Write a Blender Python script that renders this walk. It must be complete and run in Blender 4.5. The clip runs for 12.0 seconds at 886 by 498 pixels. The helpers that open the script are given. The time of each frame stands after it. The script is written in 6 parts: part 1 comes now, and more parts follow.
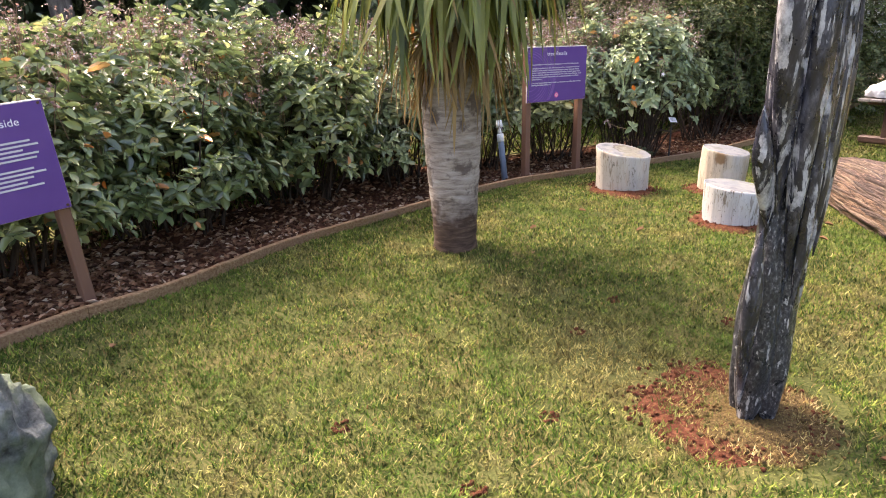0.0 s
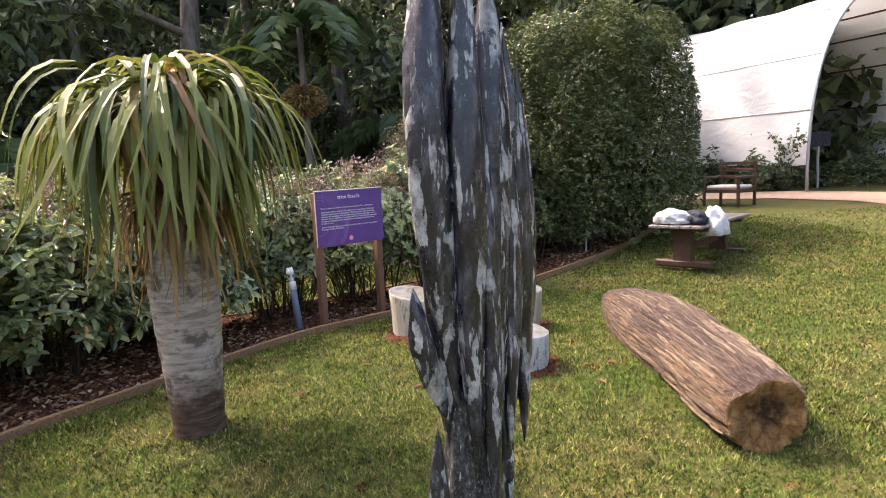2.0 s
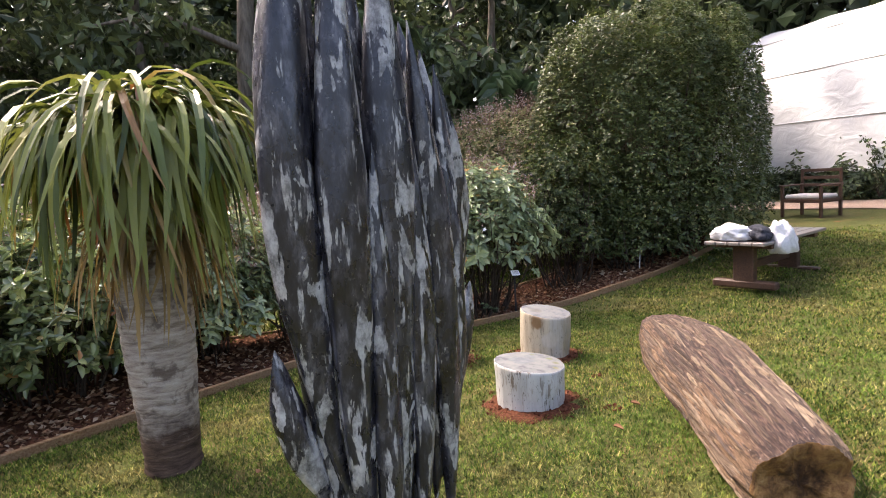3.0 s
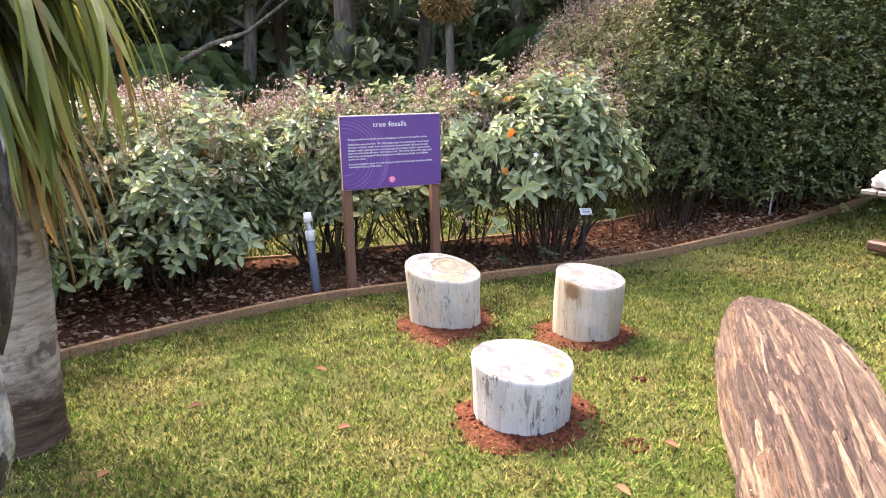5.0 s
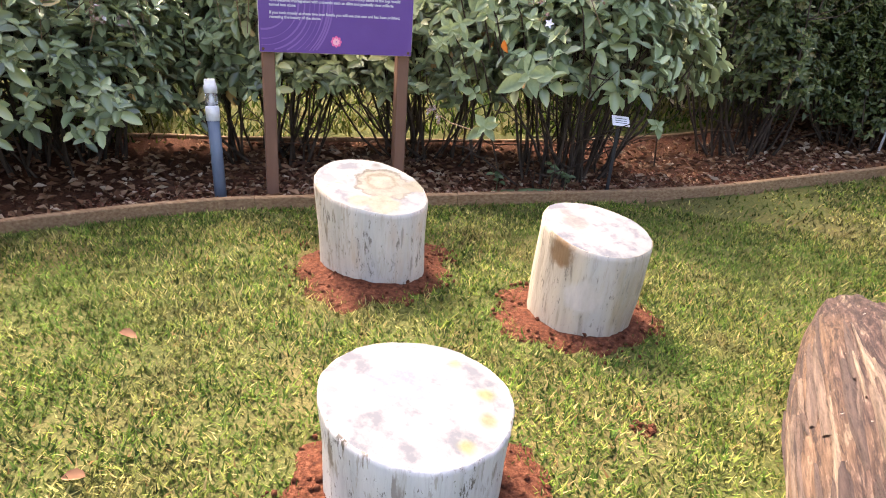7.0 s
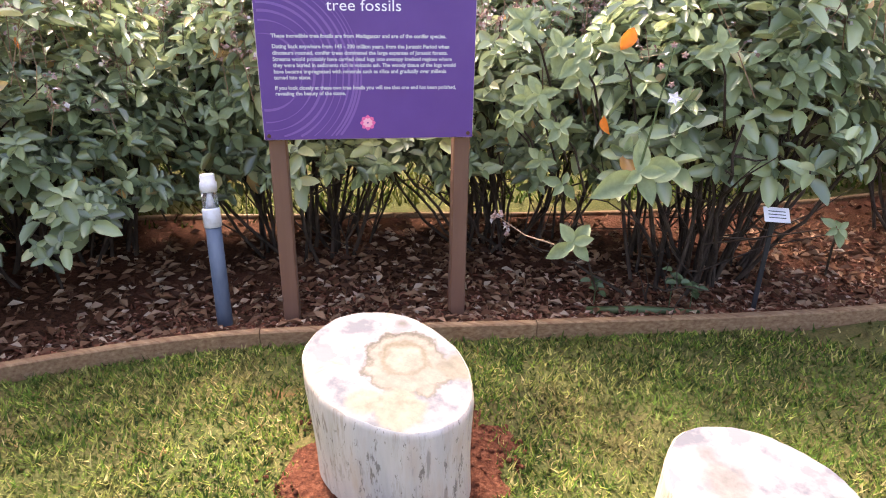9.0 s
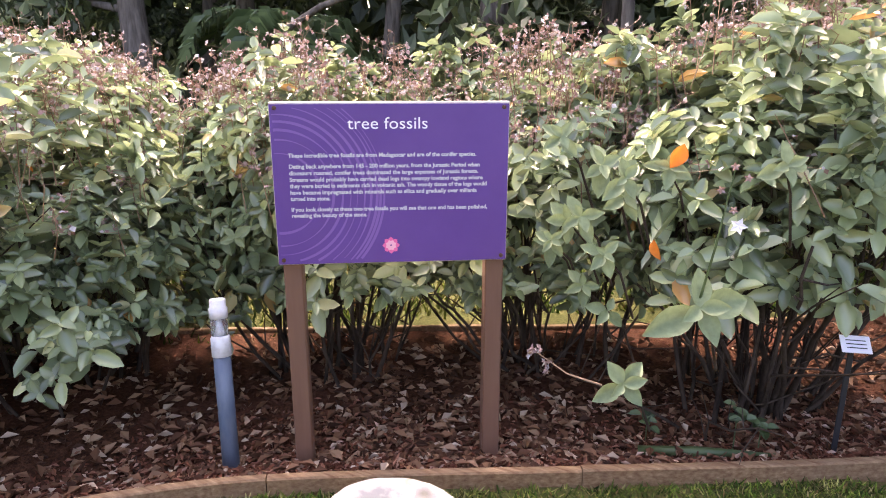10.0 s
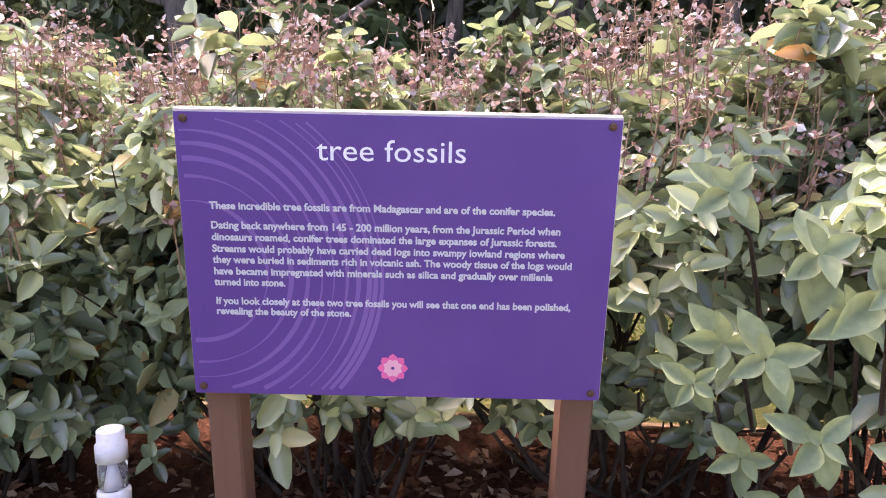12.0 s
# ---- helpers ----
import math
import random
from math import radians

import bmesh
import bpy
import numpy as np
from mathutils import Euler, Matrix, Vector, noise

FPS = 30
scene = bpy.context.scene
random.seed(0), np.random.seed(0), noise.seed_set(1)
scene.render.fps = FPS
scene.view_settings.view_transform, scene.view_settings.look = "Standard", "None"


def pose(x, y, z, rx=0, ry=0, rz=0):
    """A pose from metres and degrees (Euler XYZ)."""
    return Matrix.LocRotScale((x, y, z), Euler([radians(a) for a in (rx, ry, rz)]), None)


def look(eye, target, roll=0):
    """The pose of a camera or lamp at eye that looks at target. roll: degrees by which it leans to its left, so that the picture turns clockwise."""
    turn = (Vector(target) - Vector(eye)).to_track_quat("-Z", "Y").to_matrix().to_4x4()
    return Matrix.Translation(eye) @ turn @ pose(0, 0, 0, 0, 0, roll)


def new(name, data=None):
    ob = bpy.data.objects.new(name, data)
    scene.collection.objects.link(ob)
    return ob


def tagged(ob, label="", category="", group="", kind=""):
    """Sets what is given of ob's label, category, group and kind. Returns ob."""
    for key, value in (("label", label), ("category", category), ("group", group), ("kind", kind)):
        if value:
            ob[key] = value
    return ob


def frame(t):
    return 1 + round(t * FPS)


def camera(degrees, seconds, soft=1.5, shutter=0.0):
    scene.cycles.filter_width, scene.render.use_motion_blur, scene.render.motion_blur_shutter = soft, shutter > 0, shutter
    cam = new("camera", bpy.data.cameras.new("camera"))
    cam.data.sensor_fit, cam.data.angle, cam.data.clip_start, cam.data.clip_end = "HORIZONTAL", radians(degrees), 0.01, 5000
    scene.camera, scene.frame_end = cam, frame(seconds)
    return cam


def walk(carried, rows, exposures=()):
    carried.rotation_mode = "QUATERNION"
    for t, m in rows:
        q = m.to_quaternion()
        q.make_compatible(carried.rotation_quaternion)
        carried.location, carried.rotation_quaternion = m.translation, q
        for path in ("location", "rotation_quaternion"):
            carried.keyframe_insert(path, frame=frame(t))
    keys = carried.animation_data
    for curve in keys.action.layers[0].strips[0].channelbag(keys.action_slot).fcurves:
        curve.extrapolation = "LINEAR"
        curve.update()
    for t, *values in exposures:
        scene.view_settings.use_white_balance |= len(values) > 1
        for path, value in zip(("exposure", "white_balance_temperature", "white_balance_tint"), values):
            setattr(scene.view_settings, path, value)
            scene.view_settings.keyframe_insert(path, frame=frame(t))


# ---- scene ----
cam = camera(68.5, 12.0, 1.0)
PATH = [
    (0, (0.128, -0.488, 1.597), (0.041, 1.414, 0.985), -1.3),
    (0.5, (0.288, -0.462, 1.631), (0.416, 1.451, 1.062), -1.4),
    (1, (0.484, -0.3, 1.669), (0.734, 1.628, 1.2), -1.8),
    (1.5, (0.722, -0.098, 1.737), (1.017, 1.849, 1.387), -2.4),
    (2, (1.074, 0.034, 1.729), (1.37, 1.995, 1.469), -2.8),
    (2.5, (1.43, 0.17, 1.762), (1.619, 2.148, 1.532), -3.2),
    (2.7, (1.534, 0.276, 1.752), (1.672, 2.259, 1.528), -3.3),
    (4.3, (2.511, 1.329, 1.869), (2.215, 3.28, 1.544), -2.9),
    (4.5, (2.566, 1.548, 1.862), (2.234, 3.483, 1.48), -2.4),
    (5, (2.677, 2.034, 1.717), (2.295, 3.936, 1.233), -1.1),
    (5.5, (2.825, 2.562, 1.574), (2.384, 4.441, 1.046), -0.3),
    (6, (2.862, 3.013, 1.486), (2.418, 4.87, 0.89), 2.2),
    (6.5, (2.865, 3.458, 1.423), (2.42, 5.262, 0.683), 3.5),
    (6.7, (2.876, 3.615, 1.404), (2.418, 5.405, 0.638), 3.9),
    (8.3, (2.734, 4.639, 1.444), (2.105, 6.309, 0.541), 1.9),
    (8.5, (2.703, 4.814, 1.451), (2.022, 6.47, 0.559), 1.2),
    (9, (2.628, 5.085, 1.531), (1.846, 6.755, 0.758), 1.0),
    (9.5, (2.558, 5.233, 1.595), (1.718, 6.922, 0.93), 0.2),
    (10, (2.498, 5.382, 1.599), (1.584, 7.083, 1.077), 0.0),
    (10.5, (2.474, 5.694, 1.579), (1.535, 7.389, 1.082), 1.0),
    (11, (2.396, 5.936, 1.576), (1.371, 7.586, 1.098), 1.5),
    (11.5, (2.159, 6.223, 1.564), (1.106, 7.853, 1.078), 1.1),
    (12, (1.959, 6.425, 1.562), (0.893, 8.039, 1.055), 1.2),
]
EXPOSURES = [(0, 2.58, 7050, 21), (1.5, 2.48, 7000, 20), (2.5, 2.15, 6900, 18), (4.5, 2.85, 6900, 21), (5.0, 3.0, 7050, 20), (8.5, 2.95, 7050, 23), (9.5, 3.1, 7050, 27), (11, 2.9, 6850, 32), (12, 2.9, 6750, 35)]
walk(cam, [(t, look(eye, target, roll)) for t, eye, target, roll in PATH], EXPOSURES)

# ---- world, sun ----
world = bpy.data.worlds.new("world")
scene.world = world
world.use_nodes = True
SUN_AZ, SUN_EL = -48.0, 52.0        # degrees clockwise from +y, above the horizon
wn = world.node_tree.nodes
sky = wn.new("ShaderNodeTexSky")
sky.sky_type = "NISHITA"
sky.sun_disc = False
sky.sun_elevation, sky.sun_rotation = radians(SUN_EL), radians(SUN_AZ)
sky.air_density, sky.dust_density = 0.9, 6.0
wn["Background"].inputs[1].default_value = 0.15
world.node_tree.links.new(sky.outputs[0], wn["Background"].inputs[0])

sun_data = bpy.data.lights.new("sun", "SUN")
sun_data.energy, sun_data.angle, sun_data.color = 1.45, radians(7.0), (1.0, 0.92, 0.8)
sun = new("sun", sun_data)
sun_dir = Vector((math.sin(radians(SUN_AZ)) * math.cos(radians(SUN_EL)), math.cos(radians(SUN_AZ)) * math.cos(radians(SUN_EL)), math.sin(radians(SUN_EL))))
sun.matrix_world = look(sun_dir * 60, (0, 0, 0))

rng = np.random.default_rng(7)

# ---- materials ----


class Mat:
    """A node material under construction."""

    def __init__(self, name, rough=0.6, spec=0.5):
        self.m = bpy.data.materials.new(name)
        self.m.use_nodes = True
        self.t = self.m.node_tree
        self.b = self.t.nodes["Principled BSDF"]
        self.b.inputs["Roughness"].default_value = rough
        self.b.inputs["Specular IOR Level"].default_value = spec
        self.co = self.t.nodes.new("ShaderNodeTexCoord").outputs["Object"]

    def link(self, a, b):
        self.t.links.new(a, b)

    def world_space(self):
        self.co = self.t.nodes.new("ShaderNodeNewGeometry").outputs["Position"]
        return self

    def noise(self, scale, detail=4.0, stretch=None, rough=0.6, distort=0.0):
        n = self.t.nodes.new("ShaderNodeTexNoise")
        n.inputs["Scale"].default_value, n.inputs["Detail"].default_value = scale, detail
        n.inputs["Roughness"].default_value, n.inputs["Distortion"].default_value = rough, distort
        if stretch:
            mp = self.t.nodes.new("ShaderNodeMapping")
            mp.inputs["Scale"].default_value = stretch
            self.link(self.co, mp.inputs[0])
            self.link(mp.outputs[0], n.inputs["Vector"])
        else:
            self.link(self.co, n.inputs["Vector"])
        return n.outputs["Fac"]

    def ramp(self, fac, stops, mode="LINEAR"):
        r = self.t.nodes.new("ShaderNodeValToRGB")
        r.color_ramp.interpolation = mode
        el = r.color_ramp.elements
        while len(el) < len(stops):
            el.new(0.5)
        for e, (p, c) in zip(el, stops):
            e.position = p
            e.color = (*c, 1) if isinstance(c, tuple) else (c, c, c, 1)
        self.link(fac, r.inputs[0])
        return r.outputs[0]

    def mix(self, fac, a, b, mode="MIX"):
        n = self.t.nodes.new("ShaderNodeMix")
        n.data_type, n.blend_type = "RGBA", mode
        for sock, v in ((n.inputs[0], fac), (n.inputs[6], a), (n.inputs[7], b)):
            if isinstance(v, tuple):
                sock.default_value = (*v, 1)
            elif isinstance(v, (int, float)):
                sock.default_value = v
            else:
                self.link(v, sock)
        return n.outputs[2]

    def near(self, p, r, soft=0.03, wobble=0.05):
        """1 inside a blot of radius r round p, with an uneven outline."""
        n = self.t.nodes.new("ShaderNodeVectorMath")
        n.operation = "DISTANCE"
        n.inputs[1].default_value = p
        self.link(self.co, n.inputs[0])
        a = self.t.nodes.new("ShaderNodeMath")
        a.operation = "MULTIPLY_ADD"
        a.inputs[1].default_value = wobble * 2
        self.link(self.noise(14, 5), a.inputs[0])
        self.link(n.outputs["Value"], a.inputs[2])
        lo = max(r + wobble - soft, 0.001)
        return self.ramp(a.outputs[0], [(lo, 1.0), (lo + soft, 0.0)])

    def island(self):
        return self.t.nodes.new("ShaderNodeNewGeometry").outputs["Random Per Island"]

    def each(self):
        return self.t.nodes.new("ShaderNodeObjectInfo").outputs["Random"]

    def color(self, c):
        if isinstance(c, tuple):
            self.b.inputs["Base Color"].default_value = (*c, 1)
        else:
            self.link(c, self.b.inputs["Base Color"])
        return self

    def rough(self, r):
        self.link(r, self.b.inputs["Roughness"])
        return self

    def bump(self, h, strength=0.4, dist=0.01):
        n = self.t.nodes.new("ShaderNodeBump")
        n.inputs["Strength"].default_value, n.inputs["Distance"].default_value = strength, dist
        self.link(h, n.inputs["Height"])
        self.link(n.outputs[0], self.b.inputs["Normal"])
        return self

    def translucent(self, c, amount):
        """Thin leaf: part of the light passes through."""
        tr = self.t.nodes.new("ShaderNodeBsdfTranslucent")
        if isinstance(c, tuple):
            tr.inputs[0].default_value = (*c, 1)
        else:
            self.link(c, tr.inputs[0])
        mx = self.t.nodes.new("ShaderNodeMixShader")
        mx.inputs[0].default_value = amount
        out = self.t.nodes["Material Output"]
        self.link(self.b.outputs[0], mx.inputs[1])
        self.link(tr.outputs[0], mx.inputs[2])
        self.link(mx.outputs[0], out.inputs[0])
        return self


def leafy(name, stops, rough=0.45, trans=0.3, spec=0.5, patch=3.0):
    """Thin leaves, each a shade of its own, in light and dark drifts."""
    m = Mat(name, rough, spec)
    c = m.ramp(m.island(), stops)
    m.world_space()
    c = m.mix(0.35, c, m.ramp(m.noise(patch, 3), [(0.3, 0.7), (0.7, 1.7)]), "MULTIPLY")
    m.color(c).translucent(c, trans)
    return m.m


# lawn soil with straw, moss and bare red patches
m = Mat("lawn_ground", 0.95, 0.1).world_space()
turf = m.ramp(m.noise(1.3, 6), [(0.30, (0.03, 0.05, 0.01)), (0.48, (0.06, 0.075, 0.02)), (0.62, (0.12, 0.09, 0.035)), (0.8, (0.15, 0.09, 0.04))])
turf = m.mix(0.55, turf, m.ramp(m.noise(60, 4), [(0.3, (0.02, 0.03, 0.008)), (0.6, (0.11, 0.1, 0.035)), (0.8, (0.19, 0.15, 0.07))]))
bare = m.ramp(m.noise(2.1, 5, (1, 1, 0.2)), [(0.66, 0.0), (0.72, 0.75)])
turf = m.mix(bare, turf, (0.19, 0.075, 0.035))
m.color(turf).bump(m.noise(90, 4), 0.5, 0.02)
LAWN = m.m

m = Mat("grass_blade", 0.7, 0.12)
isl = m.island()
c = m.ramp(isl, [(0.0, (0.018, 0.037, 0.006)), (0.34, (0.05, 0.1, 0.012)), (0.6, (0.12, 0.19, 0.022)), (0.82, (0.23, 0.24, 0.05)), (0.94, (0.4, 0.34, 0.14)), (1.0, (0.2, 0.095, 0.035))])
m.world_space()
dry = m.mix(1.0, m.ramp(m.noise(1.5, 6, (1, 1, 0.2), 0.7), [(0.5, 0.0), (0.68, 0.65)]), m.mix(0.55, (0.0, 0.0, 0.0), m.near((0.95, 2.9, 0.0), 0.8, 0.4, 0.3)), "LIGHTEN")
dry = m.mix(1.0, dry, m.near((1.49, 2.32, -0.13), 0.44, 0.08, 0.05), "LIGHTEN")
c = m.mix(dry, c, m.ramp(isl, [(0.0, (0.07, 0.04, 0.016)), (0.3, (0.19, 0.12, 0.045)), (0.6, (0.36, 0.26, 0.1)), (0.85, (0.52, 0.42, 0.21)), (1.0, (0.16, 0.2, 0.04))]))
lush = m.ramp(m.noise(1.0, 5, (1, 1, 0.2)), [(0.5, 0.0), (0.62, 0.6)])
c = m.mix(lush, c, m.ramp(m.noise(30, 3), [(0.3, (0.035, 0.085, 0.01)), (0.7, (0.12, 0.2, 0.03))]))
c = m.mix(1.0, c, m.ramp(m.noise(4.5, 6, (1, 1, 0.2), 0.65), [(0.32, 0.46), (0.5, 0.78), (0.68, 1.1)]), "MULTIPLY")
c = m.mix(1.0, c, m.ramp(m.noise(17, 6, (1, 1, 0.3), 0.75), [(0.36, 0.42), (0.5, 1.0), (0.64, 1.6)]), "MULTIPLY")
m.color(c).translucent(c, 0.2)
GRASS = m.m

m = Mat("red_soil", 0.95, 0.1).world_space()
m.color(m.ramp(m.noise(45, 6), [(0.3, (0.035, 0.012, 0.007)), (0.5, (0.085, 0.029, 0.015)), (0.75, (0.17, 0.075, 0.042))])).bump(m.noise(70, 6), 0.9, 0.02)
SOIL = m.m

m = Mat("dry_thatch", 0.95, 0.1).world_space()
m.color(m.ramp(m.noise(70, 6), [(0.3, (0.04, 0.024, 0.011)), (0.55, (0.11, 0.075, 0.03)), (0.8, (0.2, 0.145, 0.065))])).bump(m.noise(90, 6), 0.9, 0.02)
THATCH = m.m

m = Mat("mulch_ground", 0.95, 0.1).world_space()
m.color(m.mix(m.ramp(m.noise(1.7, 4), [(0.4, 0.0), (0.62, 0.85)]), m.ramp(m.noise(55, 5), [(0.3, (0.028, 0.012, 0.007)), (0.6, (0.1, 0.043, 0.022)), (0.8, (0.18, 0.09, 0.05))]), m.ramp(m.noise(50, 5), [(0.3, (0.06, 0.022, 0.013)), (0.7, (0.14, 0.058, 0.033))]))).bump(m.noise(60, 5), 0.8, 0.02)
MULCH = m.m

m = Mat("leaf_litter", 0.8, 0.25)
m.color(m.ramp(m.island(), [(0.0, (0.05, 0.021, 0.011)), (0.35, (0.13, 0.058, 0.028)), (0.65, (0.22, 0.115, 0.06)), (0.88, (0.33, 0.21, 0.125)), (1.0, (0.5, 0.4, 0.29))]))
LITTER = m.m

m = Mat("chip_red", 0.85, 0.2)
m.color(m.ramp(m.island(), [(0.0, (0.09, 0.03, 0.016)), (0.5, (0.2, 0.075, 0.04)), (0.85, (0.32, 0.16, 0.1)), (1.0, (0.5, 0.36, 0.27))]))
CHIP = m.m

m = Mat("gravel_path", 0.95, 0.1).world_space()
m.color(m.ramp(m.noise(20, 7), [(0.3, (0.25, 0.16, 0.11)), (0.7, (0.45, 0.33, 0.25))])).bump(m.noise(60, 5), 0.5, 0.02)
PATH_MAT = m.m

m = Mat("edging_timber", 0.75, 0.3)
g = m.noise(6, 6, (1, 12, 12))
m.color(m.mix(m.ramp(m.noise(2.5, 4), [(0.4, 0.0), (0.7, 0.6)]), m.ramp(g, [(0.3, (0.12, 0.055, 0.022)), (0.6, (0.26, 0.165, 0.085)), (0.8, (0.4, 0.28, 0.17))]), (0.16, 0.1, 0.06))).bump(g, 0.4, 0.004)
TIMBER = m.m

m = Mat("post_paint", 0.6, 0.35)
m.color(m.mix(m.ramp(m.noise(30, 5, (1, 1, 0.1)), [(0.3, 0.0), (0.8, 0.5)]), (0.15, 0.075, 0.046), (0.2, 0.11, 0.07))).bump(m.noise(60, 4, (1, 1, 0.06)), 0.15, 0.002)
POST = m.m

m = Mat("sign_purple", 0.35, 0.4)
m.color(m.mix(m.ramp(m.noise(3.5, 4), [(0.35, 0.0), (0.75, 0.5)]), (0.1, 0.042, 0.215), (0.14, 0.068, 0.27)))
PURPLE = m.m
m = Mat("sign_swirl", 0.35, 0.4)
m.color((0.19, 0.1, 0.32))
SWIRL = m.m
m = Mat("sign_rim", 0.5, 0.4)
m.color(m.ramp(m.noise(20, 4), [(0.3, (0.42, 0.36, 0.33)), (0.8, (0.62, 0.56, 0.52))]))
RIM = m.m
m = Mat("sign_white", 0.4, 0.4)
m.color((0.82, 0.8, 0.84))
WHITE_INK = m.m
m = Mat("faded_print", 0.4, 0.4)
m.color((0.54, 0.53, 0.55))
TEXT_INK = m.m
m = Mat("petal_pink", 0.4, 0.4)
m.color((0.78, 0.13, 0.32))
PINK = m.m
m = Mat("petal_pale", 0.4, 0.4)
m.color((0.85, 0.42, 0.5))
PINK2 = m.m
m = Mat("screw_rust", 0.6, 0.5)
m.color(m.ramp(m.noise(300, 3), [(0.3, (0.06, 0.03, 0.02)), (0.7, (0.16, 0.09, 0.05))]))
m.b.inputs["Metallic"].default_value = 0.5
SCREW = m.m

m = Mat("pipe_blue", 0.5, 0.4)
m.color(m.mix(m.ramp(m.noise(25, 5, (1, 1, 0.3)), [(0.35, 0.0), (0.75, 0.8)]), (0.075, 0.105, 0.15), (0.14, 0.17, 0.21)))
PIPE = m.m
m = Mat("cap_white", 0.5, 0.4)
m.color(m.mix(m.ramp(m.noise(40, 5), [(0.45, 0.0), (0.75, 0.6)]), (0.62, 0.63, 0.64), (0.42, 0.4, 0.36)))
CAP = m.m
m = Mat("lamp_glass", 0.08, 0.5)
m.color((0.95, 0.95, 0.95))
m.b.inputs["Transmission Weight"].default_value = 0.9
m.b.inputs["IOR"].default_value = 1.2
GLASS = m.m
m = Mat("black_plastic", 0.5, 0.4)
m.color((0.02, 0.02, 0.022))
BLACK = m.m

# petrified white stone, streaked along the grain
def stone(name, base, brown, amount, dark, blots=()):
    m = Mat(name, 0.6, 0.35)
    s1 = m.noise(7, 7, (2.2, 2.2, 0.25))
    c = m.ramp(s1, [(0.25, tuple(v * 0.72 for v in base)), (0.5, base), (0.8, tuple(min(v * 1.12, 0.86) for v in base))])
    c = m.mix(m.ramp(m.noise(4.5, 6, (1.6, 1.6, 0.35)), [(0.52, 0.0), (0.66, amount)]), c, brown)
    c = m.mix(m.ramp(m.noise(13, 5, (1.6, 1.6, 0.3)), [(0.58, 0.0), (0.63, dark)]), c, (0.17, 0.13, 0.09))
    c = m.mix(m.ramp(m.noise(30, 4, (1.6, 1.6, 0.25)), [(0.6, 0.0), (0.66, dark * 0.7)]), c, (0.24, 0.2, 0.15))
    c = m.mix(m.ramp(m.noise(3, 5, (1, 1, 0.2)), [(0.54, 0.0), (0.68, 0.4)]), c, (0.3, 0.35, 0.39))
    c = m.mix(m.ramp(m.noise(24, 6, (1.5, 1.5, 0.12), 0.7), [(0.54, 0.0), (0.68, 0.5)]), c, tuple(v * 0.5 for v in brown))
    c = m.mix(m.ramp(m.noise(17, 6, (1.4, 1.4, 0.45), 0.72), [(0.6, 0.0), (0.64, dark)]), c, (0.075, 0.062, 0.045))
    c = m.mix(m.ramp(m.noise(52, 4, (1.4, 1.4, 0.5), 0.7), [(0.62, 0.0), (0.66, dark)]), c, (0.1, 0.085, 0.06))
    for p, rad, col in blots:
        c = m.mix(m.near(p, rad), c, m.mix(m.noise(30, 5, (1, 1, 0.3)), col, tuple(min(v * 2.0, 0.6) for v in col)))
    m.color(c).bump(m.noise(16, 6, (2, 2, 0.3)), 0.5, 0.012)
    return m.m


# Cut faces: colours held well below the sides' to offset strong light from above.
def stone_top(name, brown, cover, size, blots=()):
    m = Mat(name, 0.75, 0.15)
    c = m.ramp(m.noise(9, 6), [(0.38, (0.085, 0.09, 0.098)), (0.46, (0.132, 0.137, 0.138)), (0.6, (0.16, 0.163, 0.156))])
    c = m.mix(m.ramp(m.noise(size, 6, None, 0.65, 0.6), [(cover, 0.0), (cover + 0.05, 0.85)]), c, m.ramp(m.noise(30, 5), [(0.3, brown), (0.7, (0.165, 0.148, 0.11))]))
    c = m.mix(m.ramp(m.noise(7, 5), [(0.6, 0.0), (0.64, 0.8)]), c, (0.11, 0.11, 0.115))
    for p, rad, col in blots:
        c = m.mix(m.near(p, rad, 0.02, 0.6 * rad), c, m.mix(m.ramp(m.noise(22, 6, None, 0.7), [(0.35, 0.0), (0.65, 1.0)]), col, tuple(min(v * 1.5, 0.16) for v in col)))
    m.color(c).bump(m.noise(25, 6), 0.25, 0.006)
    return m.m


STONE_A = stone("stone_streaked", (0.46, 0.425, 0.36), (0.4, 0.27, 0.16), 0.6, 0.7)
STONE_B = stone("stone_white", (0.46, 0.455, 0.435), (0.4, 0.36, 0.29), 0.45, 0.9)
STONE_C = stone("stone_tan", (0.43, 0.37, 0.28), (0.28, 0.22, 0.12), 0.75, 0.6, [((-0.1, -0.19, 0.37), 0.075, (0.13, 0.08, 0.04)), ((0.02, -0.2, 0.2), 0.09, (0.3, 0.27, 0.23))])
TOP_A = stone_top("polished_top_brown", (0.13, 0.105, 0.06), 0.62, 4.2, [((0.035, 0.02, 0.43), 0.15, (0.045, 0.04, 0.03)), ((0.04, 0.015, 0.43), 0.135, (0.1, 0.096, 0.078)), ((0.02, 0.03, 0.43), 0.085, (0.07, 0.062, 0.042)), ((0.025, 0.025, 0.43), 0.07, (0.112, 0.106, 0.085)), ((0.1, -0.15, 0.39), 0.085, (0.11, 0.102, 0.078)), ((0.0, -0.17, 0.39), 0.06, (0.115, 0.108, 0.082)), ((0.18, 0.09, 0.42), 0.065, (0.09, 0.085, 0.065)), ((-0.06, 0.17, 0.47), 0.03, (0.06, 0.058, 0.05))])
